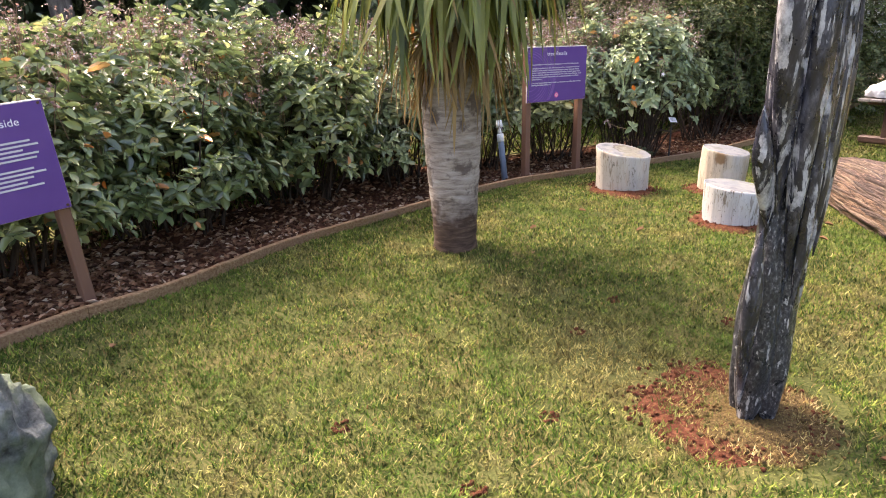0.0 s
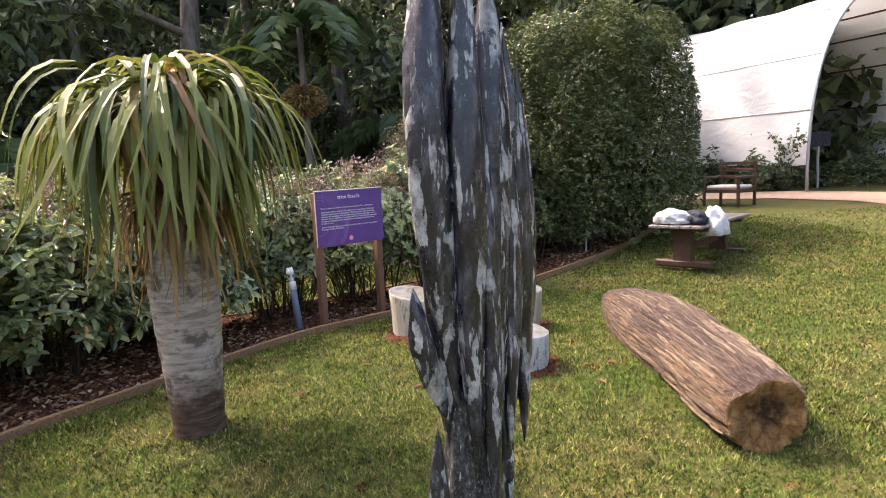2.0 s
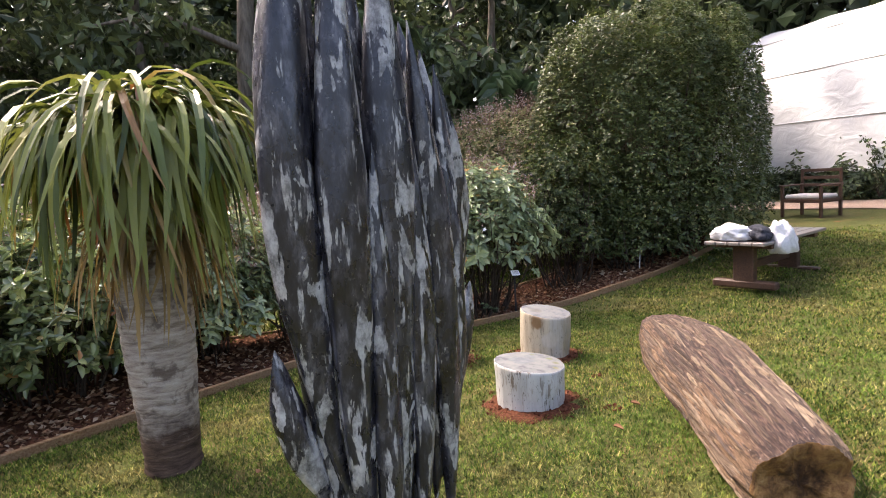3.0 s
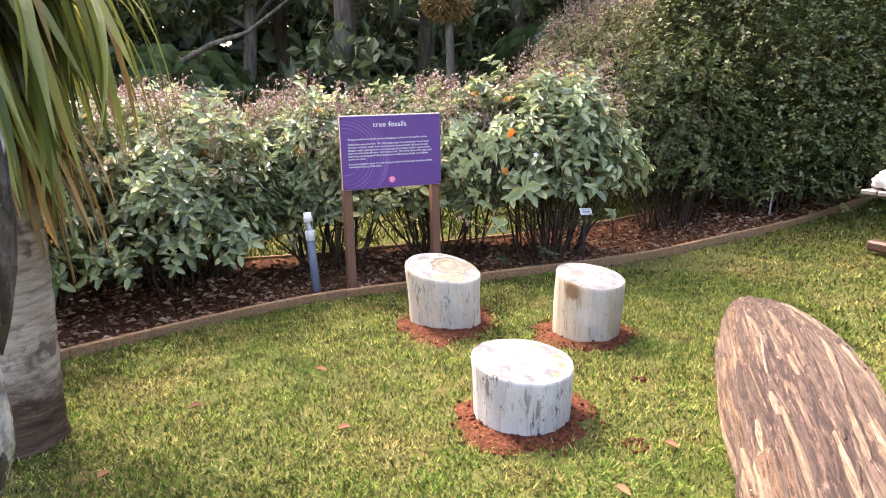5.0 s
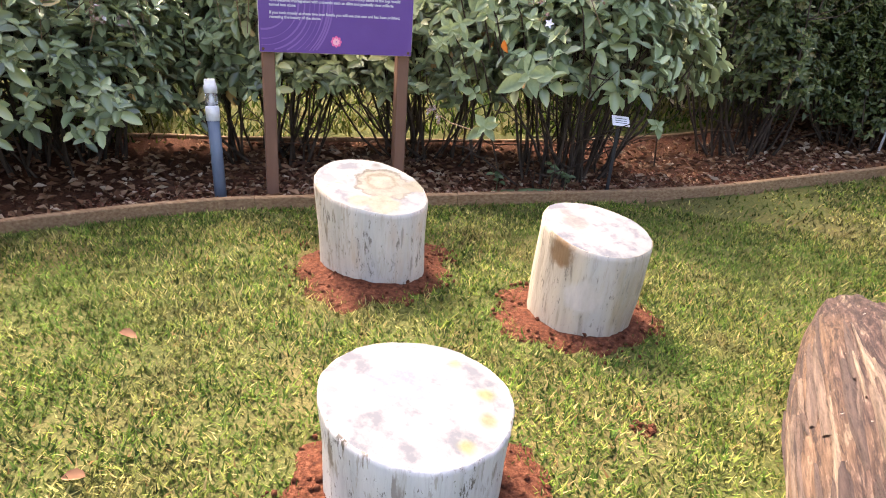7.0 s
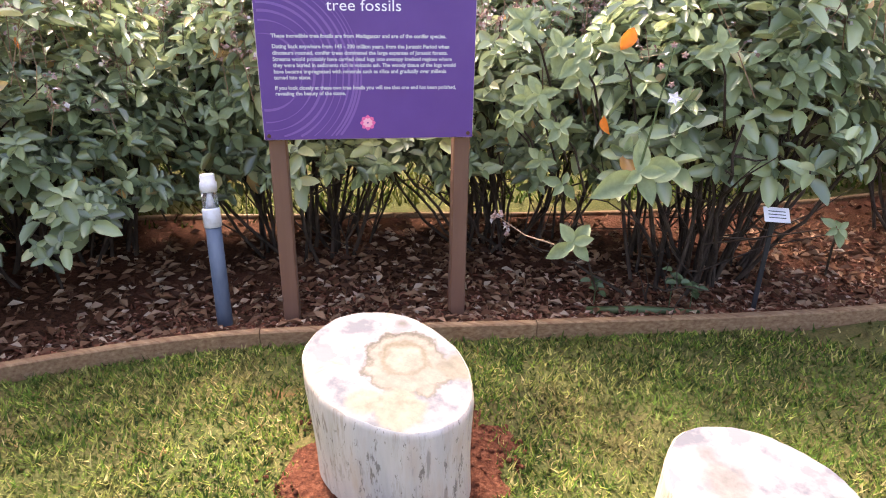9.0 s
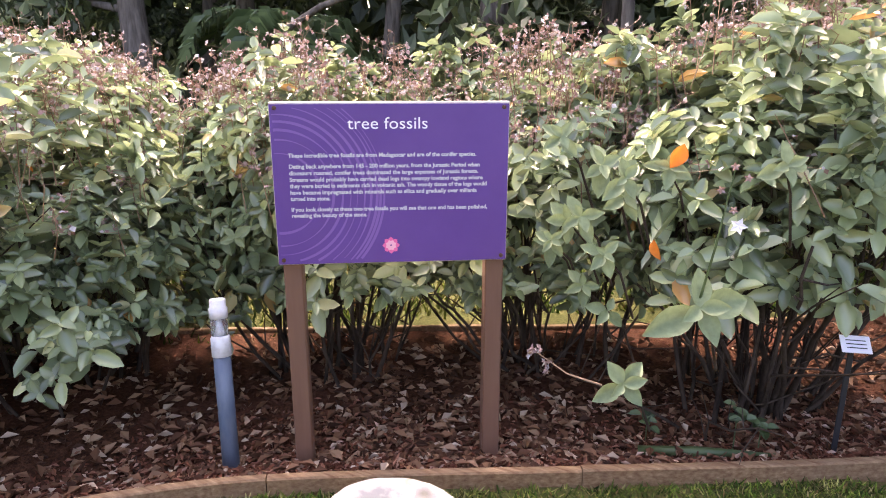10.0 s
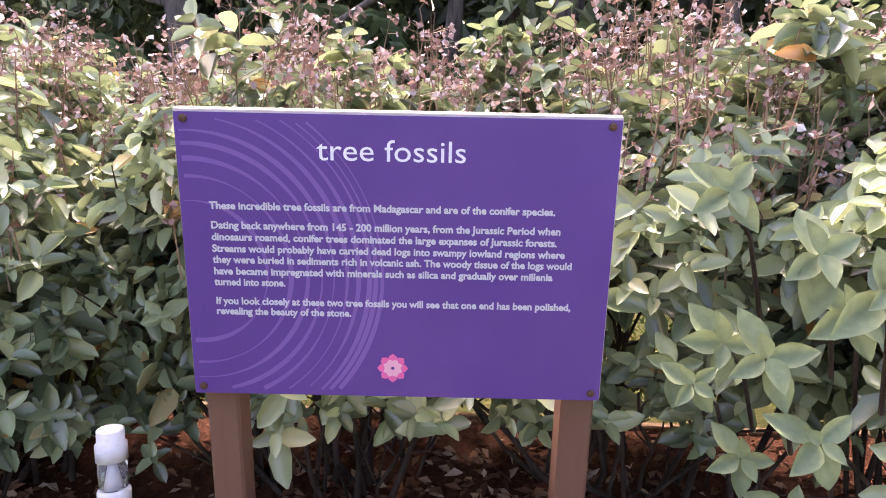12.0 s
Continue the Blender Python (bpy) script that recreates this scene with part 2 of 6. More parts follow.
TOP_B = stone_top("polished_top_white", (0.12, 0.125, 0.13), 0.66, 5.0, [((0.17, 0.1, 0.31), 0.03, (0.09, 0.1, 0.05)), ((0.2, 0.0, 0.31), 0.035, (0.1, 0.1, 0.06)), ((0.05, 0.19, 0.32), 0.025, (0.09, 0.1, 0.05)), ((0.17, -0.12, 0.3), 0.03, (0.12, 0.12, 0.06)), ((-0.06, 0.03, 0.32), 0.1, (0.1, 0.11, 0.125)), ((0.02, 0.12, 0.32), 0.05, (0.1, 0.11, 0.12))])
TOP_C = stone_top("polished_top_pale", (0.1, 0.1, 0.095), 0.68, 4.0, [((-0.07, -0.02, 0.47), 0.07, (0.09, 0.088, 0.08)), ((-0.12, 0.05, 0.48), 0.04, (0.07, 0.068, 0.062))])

# petrified log: bark of brown and pale strips along its length (local y)
m = Mat("log_bark", 0.75, 0.3)
s1 = m.noise(26, 9, (3.0, 0.24, 3.0), 0.75, 0.5)
dark = m.ramp(s1, [(0.36, (0.018, 0.01, 0.01)), (0.46, (0.05, 0.029, 0.024)), (0.56, (0.12, 0.075, 0.057)), (0.65, (0.26, 0.19, 0.14))])
straw = m.ramp(s1, [(0.36, (0.05, 0.028, 0.018)), (0.47, (0.13, 0.082, 0.05)), (0.58, (0.25, 0.18, 0.115)), (0.68, (0.36, 0.28, 0.2))])
sep = m.t.nodes.new("ShaderNodeSeparateXYZ")
m.link(m.co, sep.inputs[0])
mg = m.t.nodes.new("ShaderNodeMath")
mg.operation = "MULTIPLY_ADD"
mg.inputs[1].default_value = 0.7
m.link(m.noise(2.4, 6, (1, 0.5, 1)), mg.inputs[0])
m.link(sep.outputs["X"], mg.inputs[2])
c = m.mix(m.ramp(mg.outputs[0], [(0.47, 0.0), (0.58, 0.85)]), dark, straw)
c = m.mix(m.ramp(mg.outputs[0], [(0.1, 0.8), (0.2, 0.0)]), c, m.ramp(s1, [(0.35, (0.09, 0.05, 0.028)), (0.65, (0.25, 0.16, 0.095))]))
fleck = m.ramp(m.noise(9, 6, (1.6, 0.4, 1.6), 0.7), [(0.6, 0.0), (0.64, 0.7)])
c = m.mix(fleck, c, m.ramp(s1, [(0.36, (0.1, 0.065, 0.045)), (0.5, (0.26, 0.195, 0.13)), (0.66, (0.4, 0.33, 0.25))]))
c = m.mix(m.ramp(m.noise(26, 6, (2.0, 0.2, 2.0), 0.7), [(0.5, 0.0), (0.58, 0.85)]), c, (0.028, 0.016, 0.014))
c = m.mix(m.ramp(m.noise(38, 4, (1, 0.8, 1)), [(0.68, 0.0), (0.7, 0.8)]), c, (0.42, 0.38, 0.33))
m.color(c).bump(s1, 1.0, 0.03)
BARK = m.m
m = Mat("bark_strip", 0.75, 0.3)
s2 = m.noise(34, 8, (3.0, 0.25, 3.0), 0.72, 0.4)
c = m.ramp(m.each(), [(0.0, (0.045, 0.029, 0.024)), (0.5, (0.105, 0.072, 0.054)), (0.85, (0.16, 0.115, 0.08)), (1.0, (0.24, 0.18, 0.125))])
c = m.mix(1.0, c, m.ramp(s2, [(0.34, 0.25), (0.5, 0.95), (0.66, 1.4)]), "MULTIPLY")
m.color(c).bump(s2, 0.9, 0.02)
STRIP = m.m
m = Mat("log_end", 0.8, 0.25)
e1 = m.noise(16, 8, None, 0.7, 0.6)
c = m.ramp(e1, [(0.3, (0.06, 0.03, 0.012)), (0.45, (0.2, 0.1, 0.035)), (0.6, (0.34, 0.19, 0.07)), (0.78, (0.42, 0.28, 0.13))])
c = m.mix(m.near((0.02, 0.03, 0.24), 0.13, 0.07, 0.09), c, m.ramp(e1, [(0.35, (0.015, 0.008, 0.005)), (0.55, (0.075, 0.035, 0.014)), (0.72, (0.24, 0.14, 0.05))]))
m.color(c).bump(e1, 1.0, 0.04)
LOG_END = m.m

# black fossil stone with long white shells and grey speckle
m = Mat("fossil_stone", 0.36, 0.42)
big = m.ramp(m.noise(5.0, 6, (2.2, 2.2, 0.55), 0.6, 0.5), [(0.66, 0.0), (0.675, 1.0)])
thin = m.ramp(m.noise(13, 5, (2.0, 2.0, 0.3), 0.55), [(0.64, 0.0), (0.66, 1.0)])
fleck = m.ramp(m.noise(42, 4, (1, 1, 0.4)), [(0.62, 0.0), (0.65, 1.0)])
grain = m.ramp(m.noise(75, 6, (1, 1, 0.6), 0.75), [(0.42, (0.012, 0.013, 0.016)), (0.56, (0.05, 0.052, 0.057)), (0.68, (0.26, 0.26, 0.255))])
speck = m.ramp(m.noise(4.2, 5, (1.5, 1.5, 0.5)), [(0.36, 0.0), (0.44, 1.0)])
c = m.mix(speck, m.ramp(m.noise(16, 6, (1, 1, 0.3)), [(0.3, (0.005, 0.006, 0.009)), (0.7, (0.025, 0.027, 0.033))]), grain)
white = m.ramp(m.noise(45, 6, (1, 1, 1.6), 0.7), [(0.3, (0.1, 0.1, 0.1)), (0.42, (0.32, 0.32, 0.31)), (0.7, (0.48, 0.48, 0.46))])
c = m.mix(fleck, c, (0.32, 0.32, 0.31))
c = m.mix(thin, c, white)
c = m.mix(big, c, white)
m.color(c).rough(m.ramp(m.noise(9, 4), [(0.3, 0.22), (0.7, 0.45)])).bump(m.noise(34, 6, (1, 1, 0.4)), 0.5, 0.012)
FOSSIL = m.m
# horns: black with pale bands right across them, each horn its own
m = Mat("fossil_horn", 0.3, 0.5)
mv = m.t.nodes.new("ShaderNodeMath")
mv.operation = "MULTIPLY"
mv.inputs[1].default_value = 37.0
m.link(m.each(), mv.inputs[0])
ad = m.t.nodes.new("ShaderNodeVectorMath")
ad.operation = "ADD"
m.link(m.co, ad.inputs[0])
m.link(mv.outputs[0], ad.inputs[1])
m.co = ad.outputs[0]
band = m.ramp(m.noise(7.5, 5, (1.8, 1.8, 0.6), 0.55, 0.3), [(0.575, 0.0), (0.59, 1.0)])
streak = m.ramp(m.noise(15, 5, (2.2, 2.2, 0.3), 0.55), [(0.6, 0.0), (0.63, 1.0)])
pale = m.ramp(m.noise(30, 7, (1, 1, 0.7), 0.72), [(0.3, (0.06, 0.06, 0.065)), (0.42, (0.16, 0.16, 0.165)), (0.55, (0.34, 0.34, 0.345)), (0.75, (0.52, 0.52, 0.52))])
c = m.ramp(m.noise(22, 7, (1, 1, 0.35), 0.7), [(0.34, (0.005, 0.005, 0.007)), (0.52, (0.022, 0.022, 0.031)), (0.66, (0.1, 0.1, 0.118))])
c = m.mix(m.ramp(m.noise(70, 4, (1, 1, 0.5)), [(0.66, 0.0), (0.7, 0.8)]), c, (0.3, 0.3, 0.29))
c = m.mix(streak, c, pale)
c = m.mix(band, c, pale)
m.color(c).rough(m.ramp(m.noise(9, 4), [(0.3, 0.18), (0.7, 0.4)])).bump(m.noise(34, 6, (1, 1, 0.4)), 0.35, 0.01)
HORN = m.m

m = Mat("palm_trunk", 0.85, 0.2)
rings = m.noise(11, 6, (0.5, 0.5, 2.6), 0.65, 0.3)
c = m.ramp(rings, [(0.3, (0.12, 0.09, 0.07)), (0.5, (0.3, 0.255, 0.215)), (0.75, (0.46, 0.42, 0.37))])
c = m.mix(m.ramp(m.noise(5, 6), [(0.54, 0.0), (0.6, 0.75)]), c, (0.075, 0.055, 0.045))
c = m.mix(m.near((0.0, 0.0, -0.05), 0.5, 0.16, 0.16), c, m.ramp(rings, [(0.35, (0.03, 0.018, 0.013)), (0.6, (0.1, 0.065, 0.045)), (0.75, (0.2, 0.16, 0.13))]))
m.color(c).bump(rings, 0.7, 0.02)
TRUNK = m.m
m = Mat("bark_dark", 0.9, 0.2)
m.color(m.ramp(m.noise(12, 6, (2, 2, 0.4)), [(0.3, (0.02, 0.014, 0.01)), (0.7, (0.085, 0.062, 0.045))])).bump(m.noise(30, 5, (2, 2, 0.4)), 0.5, 0.01)
STEM = m.m
m = Mat("bark_grey", 0.9, 0.2)
m.color(m.ramp(m.noise(6, 6, (2, 2, 0.3)), [(0.3, (0.06, 0.05, 0.04)), (0.7, (0.2, 0.17, 0.14))])).bump(m.noise(20, 5, (2, 2, 0.3)), 0.5, 0.02)
GREYBARK = m.m

STRAP = leafy("strap_leaf", [(0.0, (0.03, 0.05, 0.008)), (0.35, (0.09, 0.125, 0.02)), (0.6, (0.17, 0.19, 0.04)), (0.74, (0.28, 0.25, 0.075)), (0.86, (0.2, 0.11, 0.035)), (1.0, (0.32, 0.1, 0.03))], 0.38, 0.22)
DEADSTRAP = leafy("dead_strap", [(0.0, (0.14, 0.09, 0.035)), (0.5, (0.25, 0.17, 0.06)), (1.0, (0.34, 0.22, 0.09))], 0.7, 0.15)
HEDGE_DARK = leafy("hedge_leaf_dark", [(0.0, (0.05, 0.08, 0.028)), (0.5, (0.167, 0.225, 0.082)), (0.85, (0.303, 0.355, 0.137)), (0.97, (0.425, 0.450, 0.205)), (1.0, (0.550, 0.217, 0.059))], 0.28, 0.3, 1.0)
HEDGE_GREY = leafy("hedge_leaf_grey", [(0.0, (0.085, 0.117, 0.055)), (0.5, (0.225, 0.285, 0.14)), (0.9, (0.383, 0.450, 0.225)), (0.985, (0.505, 0.500, 0.255)), (1.0, (0.550, 0.270, 0.066))], 0.3, 0.26, 0.95)
HEDGE_FINE = leafy("hedge_leaf_fine", [(0.0, (0.028, 0.046, 0.012)), (0.5, (0.068, 0.095, 0.025)), (0.9, (0.13, 0.16, 0.048)), (1.0, (0.19, 0.165, 0.068))], 0.42, 0.3)
MOUND_LEAF = leafy("mound_leaf", [(0.0, (0.112, 0.138, 0.050)), (0.55, (0.250, 0.275, 0.112)), (0.8, (0.375, 0.325, 0.188)), (1.0, (0.500, 0.350, 0.263))], 0.5, 0.36)
FOREST = leafy("forest_leaf", [(0.0, (0.03, 0.044, 0.021)), (0.6, (0.068, 0.092, 0.04)), (1.0, (0.145, 0.185, 0.075))], 0.5, 0.2, 0.4, 0.3)
FROND = leafy("frond_leaf", [(0.0, (0.04, 0.07, 0.025)), (1.0, (0.11, 0.16, 0.06))], 0.45, 0.25)
ORANGE = leafy("orange_leaf", [(0.0, (0.5, 0.13, 0.015)), (1.0, (0.6, 0.2, 0.03))], 0.6, 0.25, 0.5, 25.0)
SHOWLEAF = leafy("broad_leaf", [(0.0, (0.1, 0.145, 0.065)), (1.0, (0.25, 0.3, 0.145))], 0.55, 0.2, 0.4, 40.0)
FLOWER = leafy("dry_flower", [(0.0, (0.15, 0.085, 0.065)), (0.5, (0.3, 0.19, 0.16)), (0.85, (0.4, 0.34, 0.32)), (1.0, (0.5, 0.48, 0.47))], 0.7, 0.2)
STALK = leafy("flower_stalk", [(0.0, (0.14, 0.08, 0.05)), (1.0, (0.26, 0.17, 0.1))], 0.7, 0.0)

m = Mat("tent_sheet", 0.45, 0.4)
m.color(m.ramp(m.noise(0.7, 4), [(0.3, (0.72, 0.73, 0.74)), (0.7, (0.8, 0.8, 0.8))])).bump(m.noise(1.2, 4, (1, 1, 2.0), 0.5, 0.8), 0.5, 0.12)
m.translucent((0.8, 0.8, 0.8), 0.2)
SHEET = m.m
m = Mat("steel_pipe", 0.45, 0.5)
m.color((0.36, 0.38, 0.38))
m.b.inputs["Metallic"].default_value = 0.6
STEEL = m.m
m = Mat("bench_wood", 0.55, 0.4)
m.color(m.ramp(m.noise(9, 6, (1, 8, 8)), [(0.3, (0.035, 0.018, 0.012)), (0.7, (0.1, 0.05, 0.03))]))
BENCH = m.m
m = Mat("bench_top", 0.4, 0.5)
m.color(m.ramp(m.noise(9, 6, (1, 8, 8)), [(0.3, (0.12, 0.1, 0.09)), (0.7, (0.25, 0.22, 0.2))]))
BENCH_TOP = m.m
m = Mat("white_cloth", 0.8, 0.2)
m.color(m.ramp(m.noise(14, 5), [(0.3, (0.45, 0.45, 0.47)), (0.7, (0.62, 0.62, 0.62))])).bump(m.noise(25, 4), 0.5, 0.02)
CLOTH = m.m
m = Mat("dark_cloth", 0.85, 0.2)
m.color(m.ramp(m.noise(20, 5), [(0.3, (0.012, 0.013, 0.02)), (0.7, (0.05, 0.052, 0.065))])).bump(m.noise(30, 4), 0.5, 0.02)
DARKCLOTH = m.m
m = Mat("cushion_pale", 0.8, 0.2)
m.color(m.ramp(m.noise(12, 4), [(0.3, (0.5, 0.44, 0.4)), (0.7, (0.62, 0.56, 0.5))]))
CUSHION = m.m
m = Mat("mossy_rock", 0.9, 0.2)
r1 = m.noise(9, 8, None, 0.7)
m.color(m.mix(m.ramp(m.noise(5, 6), [(0.42, 0.0), (0.56, 0.8)]), m.ramp(r1, [(0.34, (0.03, 0.034, 0.034)), (0.52, (0.15, 0.165, 0.16)), (0.7, (0.36, 0.37, 0.35))]), m.ramp(r1, [(0.3, (0.04, 0.06, 0.03)), (0.7, (0.15, 0.19, 0.11))]))).bump(r1, 0.9, 0.03)
ROCK = m.m

# ---- mesh tools ----


def mesh_of(name, verts, faces, mats, smooth=False, face_mat=None):
    """A mesh from arrays; faces: one array of triangles or quads, or a list of either."""
    verts = np.asarray(verts, dtype=np.float32).reshape(-1, 3)
    blocks = [np.asarray(f, dtype=np.int32) for f in (faces if isinstance(faces, list) else [faces])]
    blocks = [f for f in blocks if len(f)]
    me = bpy.data.meshes.new(name)
    me.vertices.add(len(verts))
    me.vertices.foreach_set("co", verts.ravel())
    loops = np.concatenate([f.ravel() for f in blocks])
    sizes = np.concatenate([np.full(len(f), f.shape[1], dtype=np.int32) for f in blocks])
    me.loops.add(len(loops))
    me.loops.foreach_set("vertex_index", loops)
    me.polygons.add(len(sizes))
    me.polygons.foreach_set("loop_start", np.concatenate([[0], np.cumsum(sizes)[:-1]]).astype(np.int32))
    me.polygons.foreach_set("loop_total", sizes)
    me.polygons.foreach_set("use_smooth", np.full(len(sizes), smooth))
    for mt in mats if isinstance(mats, (list, tuple)) else [mats]:
        me.materials.append(mt)
    if face_mat is not None:
        me.polygons.foreach_set("material_index", np.asarray(face_mat, dtype=np.int32))
    me.update(calc_edges=True)
    me.validate()
    return me


class Geo:
    """Gathers verts and faces of one part."""

    def __init__(self):
        self.v, self.q, self.t, self.n = [], [], [], 0

    def add(self, v, quads=(), tris=()):
        v = np.asarray(v, dtype=float).reshape(-1, 3)
        if len(quads):
            self.q.append(np.asarray(quads) + self.n)
        if len(tris):
            self.t.append(np.asarray(tris) + self.n)
        self.v.append(v)
        self.n += len(v)
        return self

    def mesh(self, name, mats, smooth=False):
        faces = ([np.concatenate(self.q)] if self.q else []) + ([np.concatenate(self.t)] if self.t else [])
        return mesh_of(name, np.concatenate(self.v), faces, mats, smooth)

    def tube(self, pts, radii, sides=6, cap=True):
        pts = np.asarray(pts, dtype=float)
        radii = np.broadcast_to(np.asarray(radii, dtype=float), (len(pts),))
        d = np.gradient(pts, axis=0)
        d /= np.linalg.norm(d, axis=1)[:, None] + 1e-9
        ref = np.array([0, 0, 1.0]) if abs(d[:, 2]).mean() < 0.8 else np.array([1.0, 0, 0])
        a = np.cross(d, ref)
        a /= np.linalg.norm(a, axis=1)[:, None] + 1e-9
        b = np.cross(d, a)
        ang = np.linspace(0, 2 * np.pi, sides, endpoint=False)
        ring = pts[:, None] + radii[:, None, None] * (np.cos(ang)[None, :, None] * a[:, None] + np.sin(ang)[None, :, None] * b[:, None])
        k, s = np.arange(len(pts) - 1)[:, None], np.arange(sides)[None]
        quads = np.stack([k * sides + s, k * sides + (s + 1) % sides, (k + 1) * sides + (s + 1) % sides, (k + 1) * sides + s], -1).reshape(-1, 4)
        v = ring.reshape(-1, 3)
        tris = []
        if cap:
            n = len(v)
            v = np.vstack([v, pts[0], pts[-1]])
            for i in range(sides):
                tris += [(n, (i + 1) % sides, i), (n + 1, (len(pts) - 1) * sides + i, (len(pts) - 1) * sides + (i + 1) % sides)]
        return self.add(v, quads, tris)

    def box(self, c, size, rot=None, bevel=0.006):
        """A bevelled box at c, with edges broken by a small chamfer."""
        bm = bmesh.new()
        bmesh.ops.create_cube(bm, size=1, matrix=Matrix.Diagonal((*size, 1)))
        if bevel:
            bmesh.ops.bevel(bm, geom=bm.edges[:], offset=bevel, segments=1, affect="EDGES")
        bm.transform(Matrix.Translation(c) @ (rot or Matrix()))
        return self.bm(bm)

    def bm(self, bm):
        bm.verts.index_update()
        v = [tuple(p.co) for p in bm.verts]
        tris = [[p.index for p in f.verts] for f in bm.faces if len(f.verts) == 3]
        quads = [[p.index for p in f.verts] for f in bm.faces if len(f.verts) == 4]
        for f in bm.faces:
            if len(f.verts) > 4:
                ix = [p.index for p in f.verts]
                tris += [[ix[0], ix[i], ix[i + 1]] for i in range(1, len(ix) - 1)]
        bm.free()
        return self.add(v, quads, tris)


def part(name, geo, material, parent=None, label="", smooth=False):
    ob = new(name, geo.mesh(name, material, smooth) if isinstance(geo, Geo) else geo)
    if parent:
        ob.parent = parent
    return tagged(ob, label)


def thing(name, at, label, category, group="", rz=0.0):
    ob = new(name)
    ob.empty_display_size = 0.1
    ob.matrix_world = pose(*at, 0, 0, rz)
    return tagged(ob, label, category, group)


def unit(v):
    return v / (np.linalg.norm(v, axis=-1, keepdims=True) + 1e-9)


def leaf_shape(rows, fold=0.1, droop=0.25):
    """A leaf along +y, one long; rows of (place along it, half width)."""
    v, f = [], []
    for y, w in rows:
        z = -droop * y * y
        v += [(-w, y, z + fold * w), (0, y, z - fold * w), (w, y, z + fold * w)]
    for i in range(len(rows) - 1):
        a, b = 3 * i, 3 * i + 3
        f += [(a, a + 1, b + 1, b), (a + 1, a + 2, b + 2, b + 1)]
    return np.array(v, dtype=float), np.array(f)


OVATE = leaf_shape([(0.0, 0.04), (0.14, 0.64), (0.45, 1.0), (0.82, 0.72), (1.0, 0.1)], 0.16, 0.32)
TINY = (np.array([(0.0, 0.0, 0.0), (-1.0, 0.45, 0.06), (0.0, 1.0, -0.15), (1.0, 0.45, 0.06)]), np.array([(0, 1, 2, 3)]))
SMALL = leaf_shape([(0.0, 0.05), (0.45, 1.0), (1.0, 0.05)], 0.16, 0.2)


def scatter(shape, o, d, n, length, width):
    """Leaves at o that grow along d with the upper side towards n. Returns verts and quads."""
    t, f = shape
    d = unit(d)
    x = unit(np.cross(d, n))
    z = np.cross(x, d)
    length, width = np.broadcast_to(length, len(o)), np.broadcast_to(width, len(o))
    v = (o[:, None] + (t[None, :, 0, None] * width[:, None, None]) * x[:, None] + (t[None, :, 1, None] * length[:, None, None]) * d[:, None]
         + (t[None, :, 2, None] * length[:, None, None]) * z[:, None])
    q = (f[None] + (np.arange(len(o)) * len(t))[:, None, None]).reshape(-1, 4)
    return v.reshape(-1, 3), q


def rosettes(o, out, size, pairs=3, shape=OVATE, ratio=0.27):
    """Shoots at o pointing along out, each with crossed pairs of leaves, larger below."""
    vs, qs, n = [], [], 0
    out = unit(out)
    a = unit(np.cross(out, rng.normal(size=out.shape)))
    b = np.cross(out, a)
    for k in range(pairs):
        for side in (0, 1):
            ang = k * 1.57 + side * np.pi + rng.normal(0, 0.3, len(o))
            r = np.cos(ang)[:, None] * a + np.sin(ang)[:, None] * b
            up = 0.25 + 0.35 * k
            d = unit(r + out * (up + rng.normal(0, 0.18, (len(o), 1))) + np.array([0, 0, -0.15]))
            L = size * (1.0 - 0.2 * k) * rng.uniform(0.75, 1.2, len(o))
            keep = rng.random(len(o)) < 0.93
            base = o + out * (0.022 * k * (size / 0.09))[:, None] if isinstance(size, np.ndarray) else o + out * (0.022 * k * size / 0.09)
            v, q = scatter(shape, base[keep], d[keep], out[keep] + rng.normal(0, 0.25, out[keep].shape), L[keep], L[keep] * ratio)
            vs.append(v)
            qs.append(q + n)
            n += len(v)
    return np.concatenate(vs), np.concatenate(qs)


# ---- the plan ----
EDGE = np.array([(-4.9, 0.0), (-3.4, 1.45), (-2.52, 2.72), (-2.29, 3.17), (-1.94, 3.6), (-1.42, 4.53), (-0.6, 5.5), (0.43, 6.72), (1.2, 7.25),
                 (1.86, 7.635), (3.12, 8.39), (4.22, 9.22), (4.95, 9.62), (6.15, 10.6), (7.4, 11.9)])


def rounded(pts, k):
    """A smooth curve through pts, k steps to each span."""
    p = np.vstack([2 * pts[0] - pts[1], pts, 2 * pts[-1] - pts[-2]])
    out = []
    for i in range(1, len(p) - 2):
        for t in np.arange(k) / k:
            a, b, c, d = p[i - 1:i + 3]
            out.append(0.5 * (2 * b + (c - a) * t + (2 * a - 5 * b + 4 * c - d) * t * t + (3 * b - a - 3 * c + d) * t ** 3))
    return np.array(out + [pts[-1]])


EDGE = rounded(EDGE, 6)
# ease the line so that it bends like long boards
for _ in range(6):
    EDGE[1:-1] = 0.5 * EDGE[1:-1] + 0.25 * (EDGE[:-2] + EDGE[2:])


def edge_y(x):
    return np.interp(x, EDGE[:, 0], EDGE[:, 1])


def smooth01(a, b, x):
    t = np.clip((x - a) / (b - a), 0, 1)
    return t * t * (3 - 2 * t)


